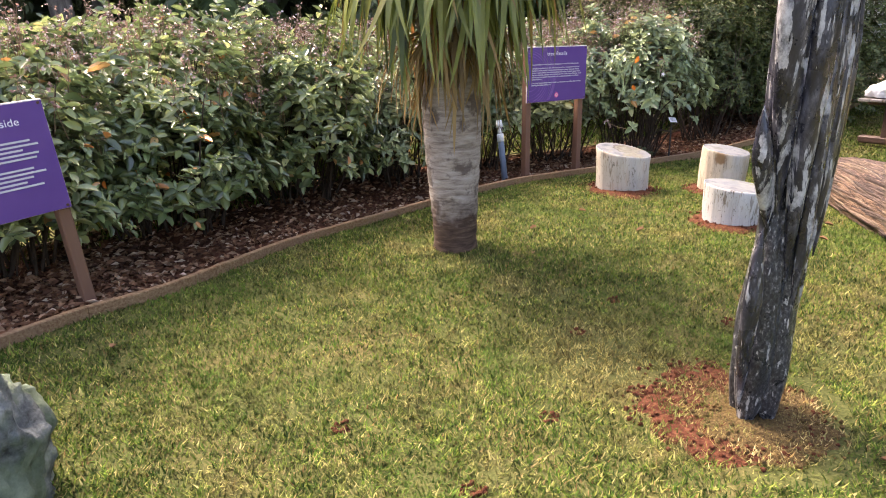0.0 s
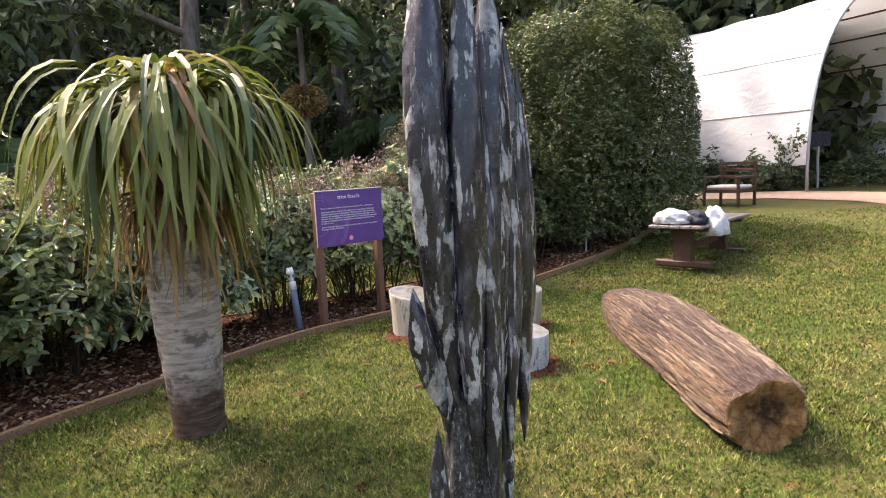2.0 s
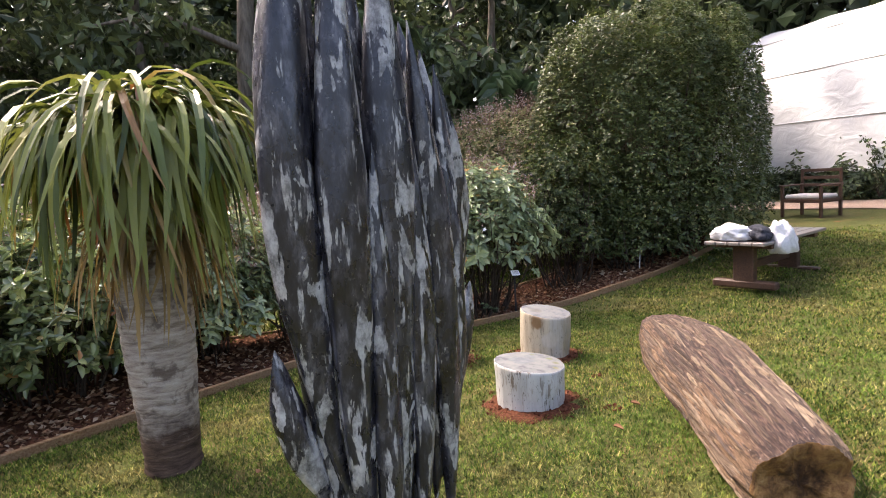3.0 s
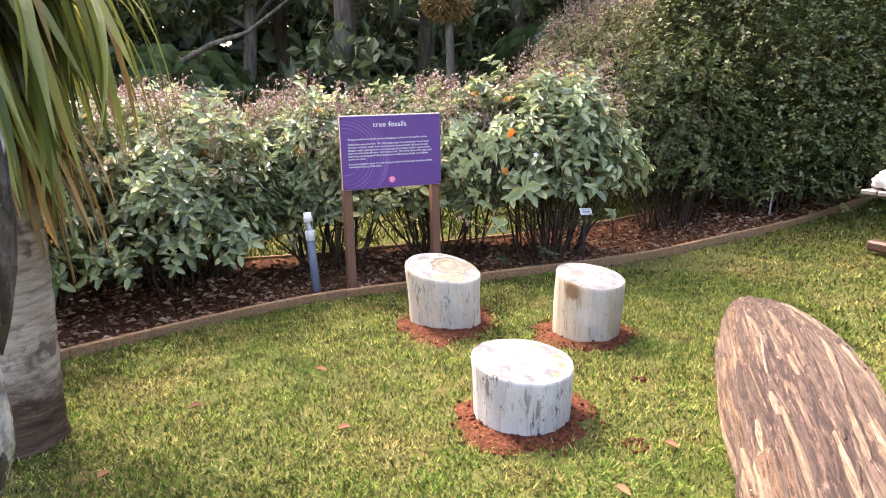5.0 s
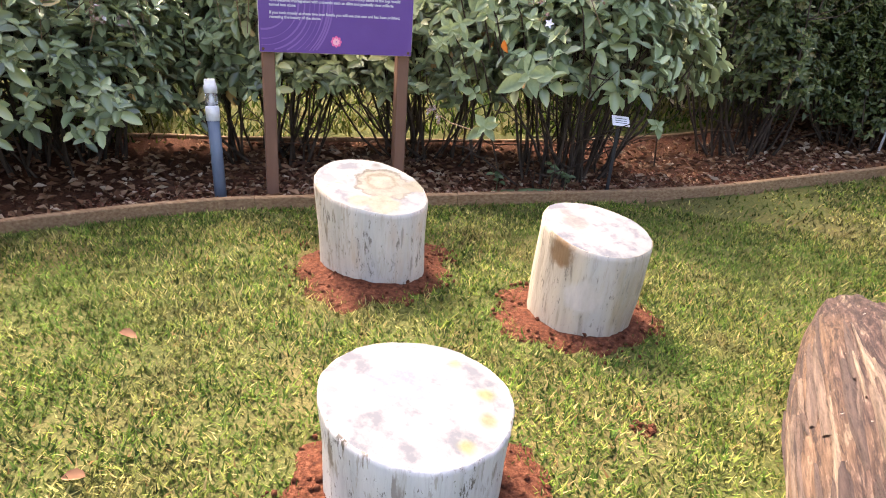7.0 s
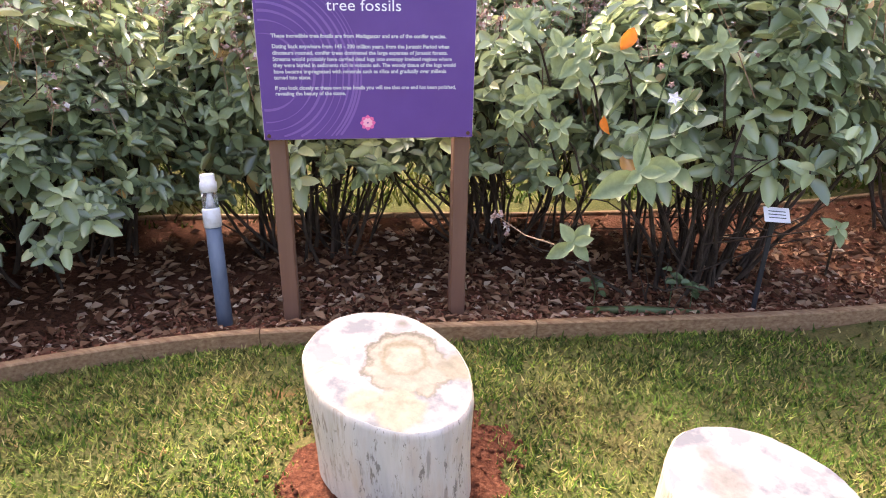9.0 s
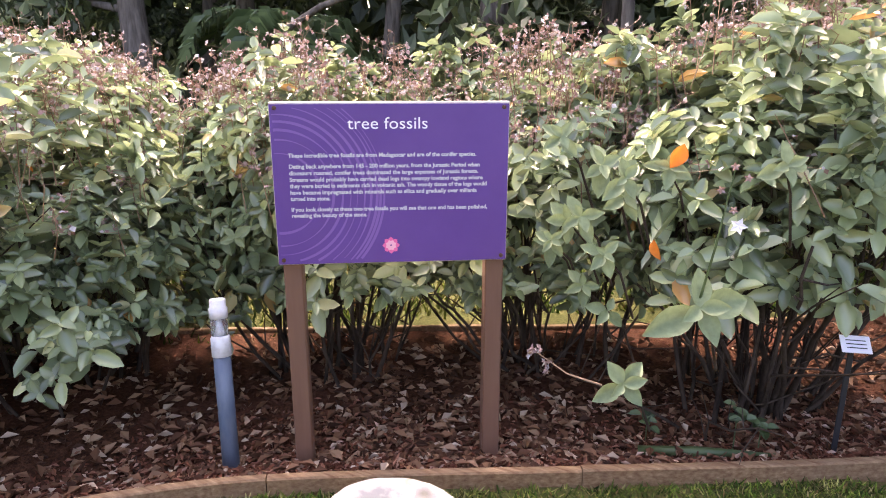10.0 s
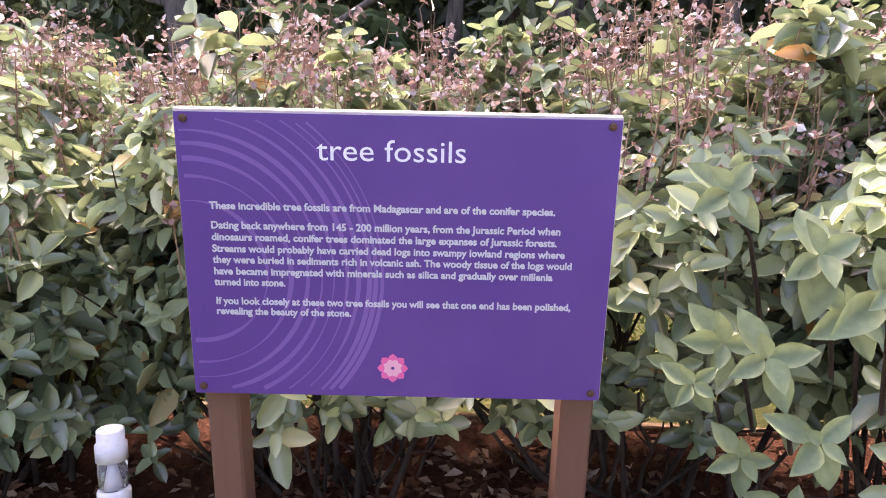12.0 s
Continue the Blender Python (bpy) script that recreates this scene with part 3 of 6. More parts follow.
def ground_z(x, y):
    """Height of the ground: a dip before the sculpture, a rise towards the tent, the bed a little sunken."""
    x, y = np.asarray(x, float), np.asarray(y, float)
    s = 0.62 * x + 0.78 * y
    dip = 0.08 * smooth01(0.04, 0.32, (y - edge_y(x)) * 0.82) * smooth01(3.4, 2.5, (y - edge_y(x)) * 0.82) * smooth01(-1.2, 0.0, x) * smooth01(4.6, 3.4, x)
    return -dip + 0.42 * smooth01(8.4, 14.5, s) * smooth01(2.5, 5.0, x) - 0.17 * smooth01(4.7, 2.6, y) * smooth01(-2.6, -0.5, x)


def gz(x, y):
    return float(ground_z(x, y))


# ground: one sheet, fine near the walk, coarse to the horizon
gx = np.concatenate([[-900, -300, -100, -40, -20, -10], np.arange(-6, 10.01, 0.2), np.arange(11, 26, 1.0), [40, 100, 300, 900]])
gy = np.concatenate([[-900, -300, -100, -40, -20, -8], np.arange(-4, 13.01, 0.2), np.arange(14, 30, 1.0), [40, 100, 300, 900]])
X, Y = np.meshgrid(gx, gy, indexing="ij")
Z = ground_z(X, Y)
under = (Y - edge_y(X)) * 0.82
Z -= 0.05 * ((under > 0.05) & (under < 1.75) & (np.abs(X) < 7))
ij = np.arange(X.size).reshape(X.shape)
ground = new("ground", mesh_of("ground", np.stack([X, Y, Z], -1), np.stack([ij[:-1, :-1], ij[1:, :-1], ij[1:, 1:], ij[:-1, 1:]], -1).reshape(-1, 4), LAWN, True))
tagged(ground, "patchy yellow-green mown lawn with dry spots", "lawn", kind="structure")

# the planting bed between two timber edgings
BED_DEPTH = 1.8
tan = unit(np.gradient(EDGE, axis=0))
nrm = np.stack([-tan[:, 1], tan[:, 0]], -1)
BACK = EDGE + nrm * BED_DEPTH
fine = np.linspace(0, len(EDGE) - 1, 140)
ef = np.stack([np.interp(fine, np.arange(len(EDGE)), EDGE[:, i]) for i in (0, 1)], -1)
bf = np.stack([np.interp(fine, np.arange(len(EDGE)), BACK[:, i]) for i in (0, 1)], -1)
w = np.linspace(0.012, 1, 16)
B = ef[:, None] * (1 - w)[None, :, None] + bf[:, None] * w[None, :, None]
bz = ground_z(B[..., 0], B[..., 1]) + 0.018 + 0.006 * np.sin(B[..., 0] * 5) * np.sin(B[..., 1] * 4.3)
ij = np.arange(bz.size).reshape(bz.shape)
bed = new("garden_bed", mesh_of("garden_bed", np.concatenate([B, bz[..., None]], -1), np.stack([ij[:-1, :-1], ij[1:, :-1], ij[1:, 1:], ij[:-1, 1:]], -1).reshape(-1, 4), MULCH, True))
tagged(bed, "dark mulched garden bed under the hedge", "garden bed", kind="structure")

# gravel path before the tent
pv, pq = [], []
line = [(5.0, 18.8), (9.5, 17.2), (12.0, 15.2), (12.6, 13.2), (12.2, 11.4), (11.8, 9.5), (11.6, 6.0), (11.5, 0.0)]
for i, (x, y) in enumerate(line):
    for wd in (0.0, 1.0, 2.0, 3.2):
        px, py = x + wd * 0.75, y + wd * 0.6
        pv.append((px, py, gz(px, py) + 0.02))
for i in range(len(line) - 1):
    for k in range(3):
        pq.append((i * 4 + k, i * 4 + k + 1, i * 4 + k + 5, i * 4 + k + 4))
tagged(new("path", mesh_of("path", pv, np.array(pq), PATH_MAT, True)), "pinkish brown gravel path beside the lawn", "path", kind="structure")


def fence_boards(pts, name, label, h, run=9):
    """Long timber boards set on edge and bent along a line, butted end to end."""
    root = tagged(new(name), label, "edging", kind="structure")
    d = unit(np.gradient(pts, axis=0))
    nr = np.stack([-d[:, 1], d[:, 0]], -1)
    sec = np.array([(-0.021, 0.0), (-0.021, h - 0.007), (-0.015, h), (0.015, h), (0.021, h - 0.007), (0.021, 0.0)])
    for a in range(0, len(pts) - 1, run):
        b = min(a + run, len(pts) - 1)
        up = rng.normal(0, 0.004)
        v = []
        for i in range(a, b + 1):
            p = pts[i] + d[i] * (0.004 if i == a else 0)
            z = gz(p[0], p[1]) - 0.03 + up
            v += [(p[0] + nr[i][0] * s, p[1] + nr[i][1] * s, z + t) for s, t in sec]
        m6, n6 = len(sec), b - a + 1
        q = [(i * m6 + k, (i + 1) * m6 + k, (i + 1) * m6 + k + 1, i * m6 + k + 1) for i in range(n6 - 1) for k in range(m6 - 1)]
        tr = [(0, k, k + 1) for k in range(1, m6 - 1)] + [((n6 - 1) * m6, (n6 - 1) * m6 + k + 1, (n6 - 1) * m6 + k) for k in range(1, m6 - 1)]
        part("board", Geo().add(v, q, tr), TIMBER, root)
    return root


fence_boards(EDGE, "edging_front", "weathered brown timber garden edging along the lawn", 0.105)
fence_boards(BACK[:-1], "edging_back", "brown timber edging behind the hedge", 0.075)

# ---- lawn grass ----


def grass_patch(n, x0, x1, y0, y1, size, width):
    x, y = rng.uniform(x0, x1, n), rng.uniform(y0, y1, n)
    keep = (y < edge_y(x) - 0.035) & (x > -4.5)
    for cx, cy, r in SOIL_SPOTS:
        keep &= np.hypot(x - cx, y - cy) > r * (0.7 + 0.32 * rng.random(n))
    far = np.hypot(x - 1.46, y - 2.34) / (0.46 + 0.06 * np.sin(3 * np.arctan2(y - 2.34, x - 1.46)))
    keep &= ~((far > 0.86) & (far < 1.08) & (rng.random(n) < 0.78))
    x, y = x[keep], y[keep]
    # thin turf: tufts with gaps between
    tuft = np.sin(x * 9.1 + 2 * np.sin(y * 5.3)) * np.sin(y * 8.3 + 2 * np.sin(x * 4.7)) + 0.6 * np.sin(x * 23 + 3 * np.sin(y * 17)) * np.sin(y * 21 + x * 3)
    sel = rng.random(len(x)) < np.clip(0.78 + 0.35 * tuft, 0.25, 1)
    x, y = x[sel], y[sel]
    n = len(x)
    p = np.stack([x, y, ground_z(x, y) - 0.004], -1)
    a = rng.uniform(0, 2 * np.pi, n)
    lean = np.stack([np.cos(a), np.sin(a), rng.uniform(0.25, 1.5, n)], -1)
    lean = unit(lean) * (size * rng.uniform(0.5, 1.3, n))[:, None]
    sid = np.stack([-np.sin(a), np.cos(a), np.zeros(n)], -1) * width * 0.5
    v = np.stack([p - sid, p + sid, p + lean], 1)
    return v.reshape(-1, 3)


STUMPS = [(1.775, 6.57, 0.43), (2.455, 5.215, 0.41), (2.8, 6.47, 0.36)]
BARE = [(0.5, 2.3, 0.06), (0.12, 1.75, 0.07), (0.78, 3.2, 0.05), (1.08, 3.6, 0.05), (1.75, 3.3, 0.07), (3.02, 5.0, 0.08), (2.0, 1.95, 0.06), (0.62, 1.6, 0.05), (-0.5, 2.2, 0.06), (1.0, 2.55, 0.07), (3.1, 5.75, 0.05)]
SOIL_SPOTS = STUMPS + [(1.48, 2.34, 0.14), (3.6, 4.1, 0.28), (3.7, 4.9, 0.3), (3.8, 5.8, 0.3), (0.0, 4.56, 0.17)] + [(x, y, 0.4 * s) for x, y, s in BARE]
blades = np.concatenate([grass_patch(640000, -2.6, 4.6, 0.4, 8.2, 0.038, 0.0084), grass_patch(180000, -3.6, 8.5, -1.5, 11.5, 0.045, 0.014), grass_patch(150000, 4.3, 9.2, 2.4, 11.5, 0.042, 0.013), grass_patch(60000, 4.0, 14.0, 0.0, 14.0, 0.045, 0.022)])
tagged(new("grass", mesh_of("grass", blades, np.arange(len(blades)).reshape(-1, 3), GRASS)), "short yellow-green lawn grass mixed with straw", "grass", kind="stuff")
bx, by = rng.uniform(-6, 6, 42000), rng.uniform(3, 14, 42000)
# rough grass behind the bed
side = by - edge_y(bx)
sel = (side > 2.45) & (side < 6.5)
bx, by = bx[sel], by[sel]
p = np.stack([bx, by, ground_z(bx, by)], -1)
v = np.stack([p + (0.012, 0, 0), p - (0.012, 0, 0), p + np.stack([rng.normal(0, 0.04, len(bx)), rng.normal(0, 0.04, len(bx)), rng.uniform(0.04, 0.1, len(bx))], -1)], 1).reshape(-1, 3)
tagged(new("grass_behind_hedge", mesh_of("grass_behind_hedge", v, np.arange(len(v)).reshape(-1, 3), GRASS)), "green grass beyond the planting bed", "grass", kind="stuff")

# leaf litter and chips in the bed
n = 15000
k = rng.integers(0, len(fine), n)
ww = rng.beta(1.0, 1.6, n) * 0.98 + 0.02
o2 = ef[k] * (1 - ww)[:, None] + bf[k] * ww[:, None] + rng.normal(0, 0.04, (n, 2))
ok = (o2[:, 1] > edge_y(o2[:, 0]) + 0.07)
o2, n = o2[ok], ok.sum()
o = np.concatenate([o2, (ground_z(o2[:, 0], o2[:, 1]) + rng.uniform(0.022, 0.052, n))[:, None]], -1)
a = rng.uniform(0, 6.3, n)
L = rng.uniform(0.03, 0.085, n)
v, q = scatter(SMALL, o, np.stack([np.cos(a), np.sin(a), rng.normal(0, 0.25, n)], -1), np.stack([rng.normal(0, 0.4, n), rng.normal(0, 0.4, n), np.ones(n)], -1), L, L * 0.26)
tagged(new("leaf_litter", mesh_of("leaf_litter", v, q, LITTER)), "brown fallen leaves scattered over the mulch", "leaf litter", kind="stuff")
n = 9000
o = np.stack([rng.uniform(-0.2, 4.6, n), np.zeros(n), np.zeros(n)], -1)
o[:, 1] = edge_y(o[:, 0]) + 0.06 + rng.beta(1, 2.2, n) * 1.0
o[:, 2] = ground_z(o[:, 0], o[:, 1]) + rng.uniform(0.02, 0.042, n)
a = rng.uniform(0, 6.3, n)
L = rng.uniform(0.015, 0.05, n)
v, q = scatter(SMALL, o, np.stack([np.cos(a), np.sin(a), rng.normal(0, 0.3, n)], -1), np.stack([rng.normal(0, 0.5, n), rng.normal(0, 0.5, n), np.ones(n)], -1), L, L * 0.2)
tagged(new("bark_chips", mesh_of("bark_chips", v, q, CHIP)), "reddish bark chips strewn along the edging", "mulch", kind="stuff")


# ---- stumps of petrified wood ----


def soil_ring(at, r, seed, mat, height, name, label):
    """A low uneven heap of loose soil with clods."""
    rg = np.random.default_rng(seed)
    th = np.linspace(0, 2 * np.pi, 48, endpoint=False)
    out = r * (1 + 0.1 * np.sin(th * 2 + seed) + 0.07 * np.sin(th * 5 + 2 * seed) + 0.05 * np.sin(th * 11 + seed) + rg.normal(0, 0.05, 48))
    v, q = [], []
    fr = [0.0, 0.3, 0.5, 0.66, 0.8, 0.92, 1.0]
    for f in fr:
        x, y = at[0] + out * f * np.cos(th), at[1] + out * f * np.sin(th)
        z = ground_z(x, y) + height * 1.15 * (1 - f ** 2) - 0.003 + (0.009 * rg.random(48) if f < 1 else -0.014)
        v.append(np.stack([x, y, z], -1))
    for i in range(len(fr) - 1):
        for j in range(48):
            q.append((i * 48 + j, i * 48 + (j + 1) % 48, (i + 1) * 48 + (j + 1) % 48, (i + 1) * 48 + j))
    g = Geo().add(np.concatenate(v), q)
    for _ in range(int(420 * r)):
        a, d = rg.uniform(0, 6.28), r * math.sqrt(rg.uniform(0.25, 1.15))
        x, y, s = at[0] + d * math.cos(a), at[1] + d * math.sin(a), rg.uniform(0.004, 0.015)
        bm = bmesh.new()
        bmesh.ops.create_icosphere(bm, subdivisions=1, radius=s)
        for vv in bm.verts:
            vv.co *= rg.uniform(0.6, 1.2)
        bm.transform(Matrix.Translation((x, y, gz(x, y) + height * max(0, 1 - (d / r) ** 2) + s * 0.6)))
        g.bm(bm)
    ob = new(name, g.mesh(name, mat, True))
    return tagged(ob, label, "soil", kind="stuff")


def stump(at, r, h, lean, slope, squash, seed, mats, label, foot=0.86, turn=0.0):
    """A squat stone stump: uneven fluted side, a polished slanting top with a worn rim."""
    rg = np.random.default_rng(seed)
    N = 72
    th = np.linspace(0, 2 * np.pi, N, endpoint=False)
    ph = rg.uniform(0, 6.28, 8)
    prof = 1 + 0.035 * np.sin(2 * th + ph[0]) + 0.02 * np.sin(3 * th + ph[1]) + 0.007 * np.sin(7 * th + ph[2]) + 0.004 * np.sin(17 * th + ph[3]) + 0.003 * np.sin(31 * th + ph[5])
    root = thing("stone_stump", (*at, gz(*at)), label, "stump", "petrified wood stumps")
    zs = [-0.06, 0.0, 0.1, 0.25, 0.45, 0.65, 0.82, 0.94, 0.985, 1.0]
    v = []
    for z in zs:
        flare = foot + (1 - foot) * z + 0.012 * np.sin(6 * z + ph[4] + 2 * th)
        rim = 1.0 if z < 0.98 else (0.992 if z < 0.99 else 0.968)
        rad = r * prof * flare * rim
        px, py = rad * np.cos(th), rad * np.sin(th) * squash
        x = px * math.cos(turn) - py * math.sin(turn) + lean[0] * z * h
        y = px * math.sin(turn) + py * math.cos(turn) + lean[1] * z * h
        zz = h * z + max(z, 0) * (slope[0] * x + slope[1] * y) + 0.004 * np.sin(th * 11 + z * 9) * (z < 0.9)
        v.append(np.stack([x, y, zz], -1))
    q = [(i * N + j, i * N + (j + 1) % N, (i + 1) * N + (j + 1) % N, (i + 1) * N + j) for i in range(len(zs) - 1) for j in range(N)]
    part("side", Geo().add(np.concatenate(v), q), mats[0], root, "", True)
    top, tq, base = [], [], v[-1]
    c = base.mean(0)
    fr = [1.0, 0.8, 0.55, 0.3, 0.1]
    for f in fr:
        ring = c + (base - c) * f
        ring[:, 2] += 0.004 if f < 1 else 0.0
        top.append(ring)
    tv = np.concatenate(top + [[c + (0, 0, 0.004)]])
    tq = [(i * N + j, i * N + (j + 1) % N, (i + 1) * N + (j + 1) % N, (i + 1) * N + j) for i in range(len(fr) - 1) for j in range(N)]
    tt = [((len(fr) - 1) * N + j, (len(fr) - 1) * N + (j + 1) % N, len(fr) * N) for j in range(N)]
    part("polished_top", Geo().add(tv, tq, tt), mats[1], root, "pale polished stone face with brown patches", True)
    return root


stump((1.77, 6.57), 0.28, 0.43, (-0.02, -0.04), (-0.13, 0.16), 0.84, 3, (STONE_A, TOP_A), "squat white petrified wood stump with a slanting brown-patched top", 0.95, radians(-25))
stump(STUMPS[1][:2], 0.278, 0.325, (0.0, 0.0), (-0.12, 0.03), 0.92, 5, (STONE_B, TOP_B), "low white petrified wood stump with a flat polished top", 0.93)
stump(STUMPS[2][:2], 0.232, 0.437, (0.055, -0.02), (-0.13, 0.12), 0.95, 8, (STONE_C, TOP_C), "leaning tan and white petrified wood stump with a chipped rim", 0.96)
for i, (x, y, r) in enumerate(STUMPS):
    soil_ring((x, y), r * (1.0, 0.98, 1.0)[i], 11 + i, SOIL, 0.03, "loose_soil", "loose red soil around the base of a stone stump")


for i, (x, y, rad) in enumerate(BARE):
    soil_ring((x, y), rad * 0.8, 50 + i, SOIL, -0.002, "bare_patch", "small bare patch of red soil in the lawn")

# ---- petrified log ----
LOG_A, LOG_B = Vector((3.53, 3.47, 0.0)), Vector((3.93, 6.52, 0.0))
root = thing("petrified_log", (LOG_A.x, LOG_A.y, gz(LOG_A.x, LOG_A.y)), "brown petrified log with pale flaking strips lying on the grass", "log", rz=math.degrees(math.atan2(LOG_B.y - LOG_A.y, LOG_B.x - LOG_A.x)) - 90)
LEN = (LOG_B - LOG_A).length
N, K = 150, 110
rg = np.random.default_rng(21)
th = np.linspace(0, 2 * np.pi, N, endpoint=False)
v = []
ridge = rg.normal(0, 1, (12, 3))
for i in range(K):
    u = i / (K - 1)
    rad = 0.25 + 0.06 * u + 0.045 * math.sin(math.pi * u) + 0.008 * np.sin(2.2 * u * 6.28)
    prof = 1 + 0.05 * np.sin(2 * th + 0.6 + u) + 0.04 * np.sin(3 * th - 1 + 1.5 * u)
    for a, b, c2 in ridge:
        fq = 5 + abs(a) * 9
        prof += 0.012 * np.sin(fq * th + b * 3 + u * c2 * 2.0) * np.sin(u * (4 + 5 * abs(b)) + a)
    prof += 0.012 * np.array([noise.noise((math.cos(t) * 7, math.sin(t) * 7, u * 9)) for t in th]) * 2
    prof += np.array([0.045 * abs(noise.noise((math.cos(t) * 9, math.sin(t) * 9, u * 5))) + 0.03 * noise.noise((math.cos(t) * 24, math.sin(t) * 24, u * 11 + 5)) for t in th])
    if u > 0.7:
        prof *= 1 - 0.42 * ((u - 0.7) / 0.3) ** 2
    if u < 0.03:
        prof *= 0.96 + u
    x, z = rad * prof * np.cos(th), rad * prof * np.sin(th) * 0.98 + 0.215 + 0.03 * u
    v.append(np.stack([x + 0.05 * np.sin(u * 3.0), np.full(N, u * LEN) + 0.035 * np.sin(3 * th + 1) * (u == 1) + 0.02 * np.sin(5 * th) * (u == 0), z], -1))
q = [(i * N + j, (i + 1) * N + j, (i + 1) * N + (j + 1) % N, i * N + (j + 1) % N) for i in range(K - 1) for j in range(N)]
far = len(v) * N
g = Geo().add(np.concatenate(v + [[v[-1].mean(0) + (0, 0.03, 0)]]), q, [((K - 1) * N + j, far, (K - 1) * N + (j + 1) % N) for j in range(N)])
part("bark", g, BARK, root, "brown fibrous surface with pale strips", True)
# loose strips of bark, split along the grain
rf = np.random.default_rng(23)
LV = np.array(v)
for _ in range(280):
    i0, j0 = rf.integers(2, K - 26), rf.integers(-12, N // 2 + 12)
    li, wj = rf.integers(4, 24), rf.uniform(0.5, 1.7)
    si, tj = np.meshgrid(np.linspace(0, 1, 7), np.linspace(-1, 1, 4), indexing="ij")
    ragged = (0.35 + 0.65 * np.sin(np.pi * np.clip(si * 0.9 + 0.08, 0, 1)) ** 0.6) * rf.uniform(0.75, 1.2, si.shape)
    ii = np.clip(i0 + si * li, 0, K - 1)
    jj = j0 + tj * wj * ragged + rf.normal(0, 1.2) * si
    fi, fj = np.floor(ii).astype(int), np.floor(jj).astype(int)
    a, b = (ii - fi)[..., None], (jj - fj)[..., None]
    n1 = np.minimum(fi + 1, K - 1)
    p = (1 - a) * ((1 - b) * LV[fi, fj % N] + b * LV[fi, (fj + 1) % N]) + a * ((1 - b) * LV[n1, fj % N] + b * LV[n1, (fj + 1) % N])
    outw = p - np.array([0, 0, 0.23])
    outw[..., 1] = 0
    lift = np.where(np.abs(tj) > 0.9, -0.004, rf.uniform(0.005, 0.013)) * np.where((si < 0.05) | (si > 0.95), rf.uniform(0.1, 1.0), 1.0)
    p = p + unit(outw) * lift[..., None]
    part("bark_strip", Geo().add(p, [(x * 4 + y, x * 4 + y + 4, x * 4 + y + 5, x * 4 + y + 1) for x in range(6) for y in range(3)]), STRIP, root)
ends = []
c = v[0].mean(0)
for f, dep in ((1.0, 0.0), (0.93, -0.004), (0.8, 0.012), (0.6, 0.03), (0.4, 0.05), (0.2, 0.06)):
    ring = c + (v[0] - c) * f
    ring[:, 1] += dep + 0.012 * np.array([noise.noise((p[0] * 14, 3, p[2] * 14)) for p in ring]) * (f < 1)
    ends.append(ring)
q = [(i * N + j, i * N + (j + 1) % N, (i + 1) * N + (j + 1) % N, (i + 1) * N + j) for i in range(5) for j in range(N)]
t3 = [(5 * N + j, 5 * N + (j + 1) % N, 6 * N) for j in range(N)]
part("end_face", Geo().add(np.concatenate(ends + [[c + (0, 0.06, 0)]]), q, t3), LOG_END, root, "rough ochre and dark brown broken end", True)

# ---- fossil sculpture: upright spindles joined in one stone ----


def spindle(g, low, high, r, flat=0.75, bend=(0, 0), lobe=0.5, turn=0.0, n=22, sides=18):
    """A tapered pointed horn of stone from low to high; thickest at the share lobe."""
    low, high = np.array(low, float), np.array(high, float)
    u = np.linspace(0, 1, n)
    w = np.where(u < lobe, np.sin(np.clip(u / lobe, 0, 1) * np.pi / 2) ** 0.75, np.cos(np.clip((u - lobe) / (1 - lobe), 0, 1) * np.pi / 2) ** 0.85)
    w = np.maximum(w, 0.03)
    ax = low + (high - low) * u[:, None]
    ax[:, 0] += bend[0] * np.sin(u * np.pi)
    ax[:, 1] += bend[1] * np.sin(u * np.pi)
    ang = np.linspace(0, 2 * np.pi, sides, endpoint=False) + 0.1
    ca, sa = np.cos(ang), np.sin(ang) * flat
    ct, st = math.cos(turn), math.sin(turn)
    ring = np.stack([ca * ct - sa * st, ca * st + sa * ct, np.zeros(sides)], -1)
    jit = 1 + 0.07 * np.sin(3 * ang[None] + u[:, None] * 7 + low[2] * 9) + 0.05 * np.sin(5 * ang[None] - u[:, None] * 13 + low[0] * 30)
    jit += 0.025 * np.sin(u[:, None] * 41 + 2 * ang[None]) * np.sin(u[:, None] * 17 + low[1] * 50)
    v = ax[:, None] + ring[None] * (r * w)[:, None, None] * jit[..., None]
    q = [(i * sides + j, i * sides + (j + 1) % sides, (i + 1) * sides + (j + 1) % sides, (i + 1) * sides + j) for i in range(n - 1) for j in range(sides)]
    g.add(v, q)


SC = np.array([1.485, 2.345, gz(1.485, 2.345) - 0.01])
g = Geo()
HORNS = []


def horn(a, b, r, flat=0.8, bulge=0.0, lobe=0.5, shaft=False):
    """A spindle placed by (along the slab, across it, height); the slab runs diagonally."""
    def at(p):
        return (0.707 * (p[0] + p[1]) + 0.02 * p[2], 0.707 * (p[0] - p[1]) + 0.02 * p[2], p[2])
    rest = (flat, (0.707 * bulge, 0.707 * bulge), lobe, 0.785)
    spindle(g, at(a), at(b), r * (1.0 if shaft else 0.9), *rest)
    if not shaft:
        one = Geo()
        spindle(one, at(a), at(b), r, *rest, 44, 22)
        one.v = [p + SC for p in one.v]
        HORNS.append(one)


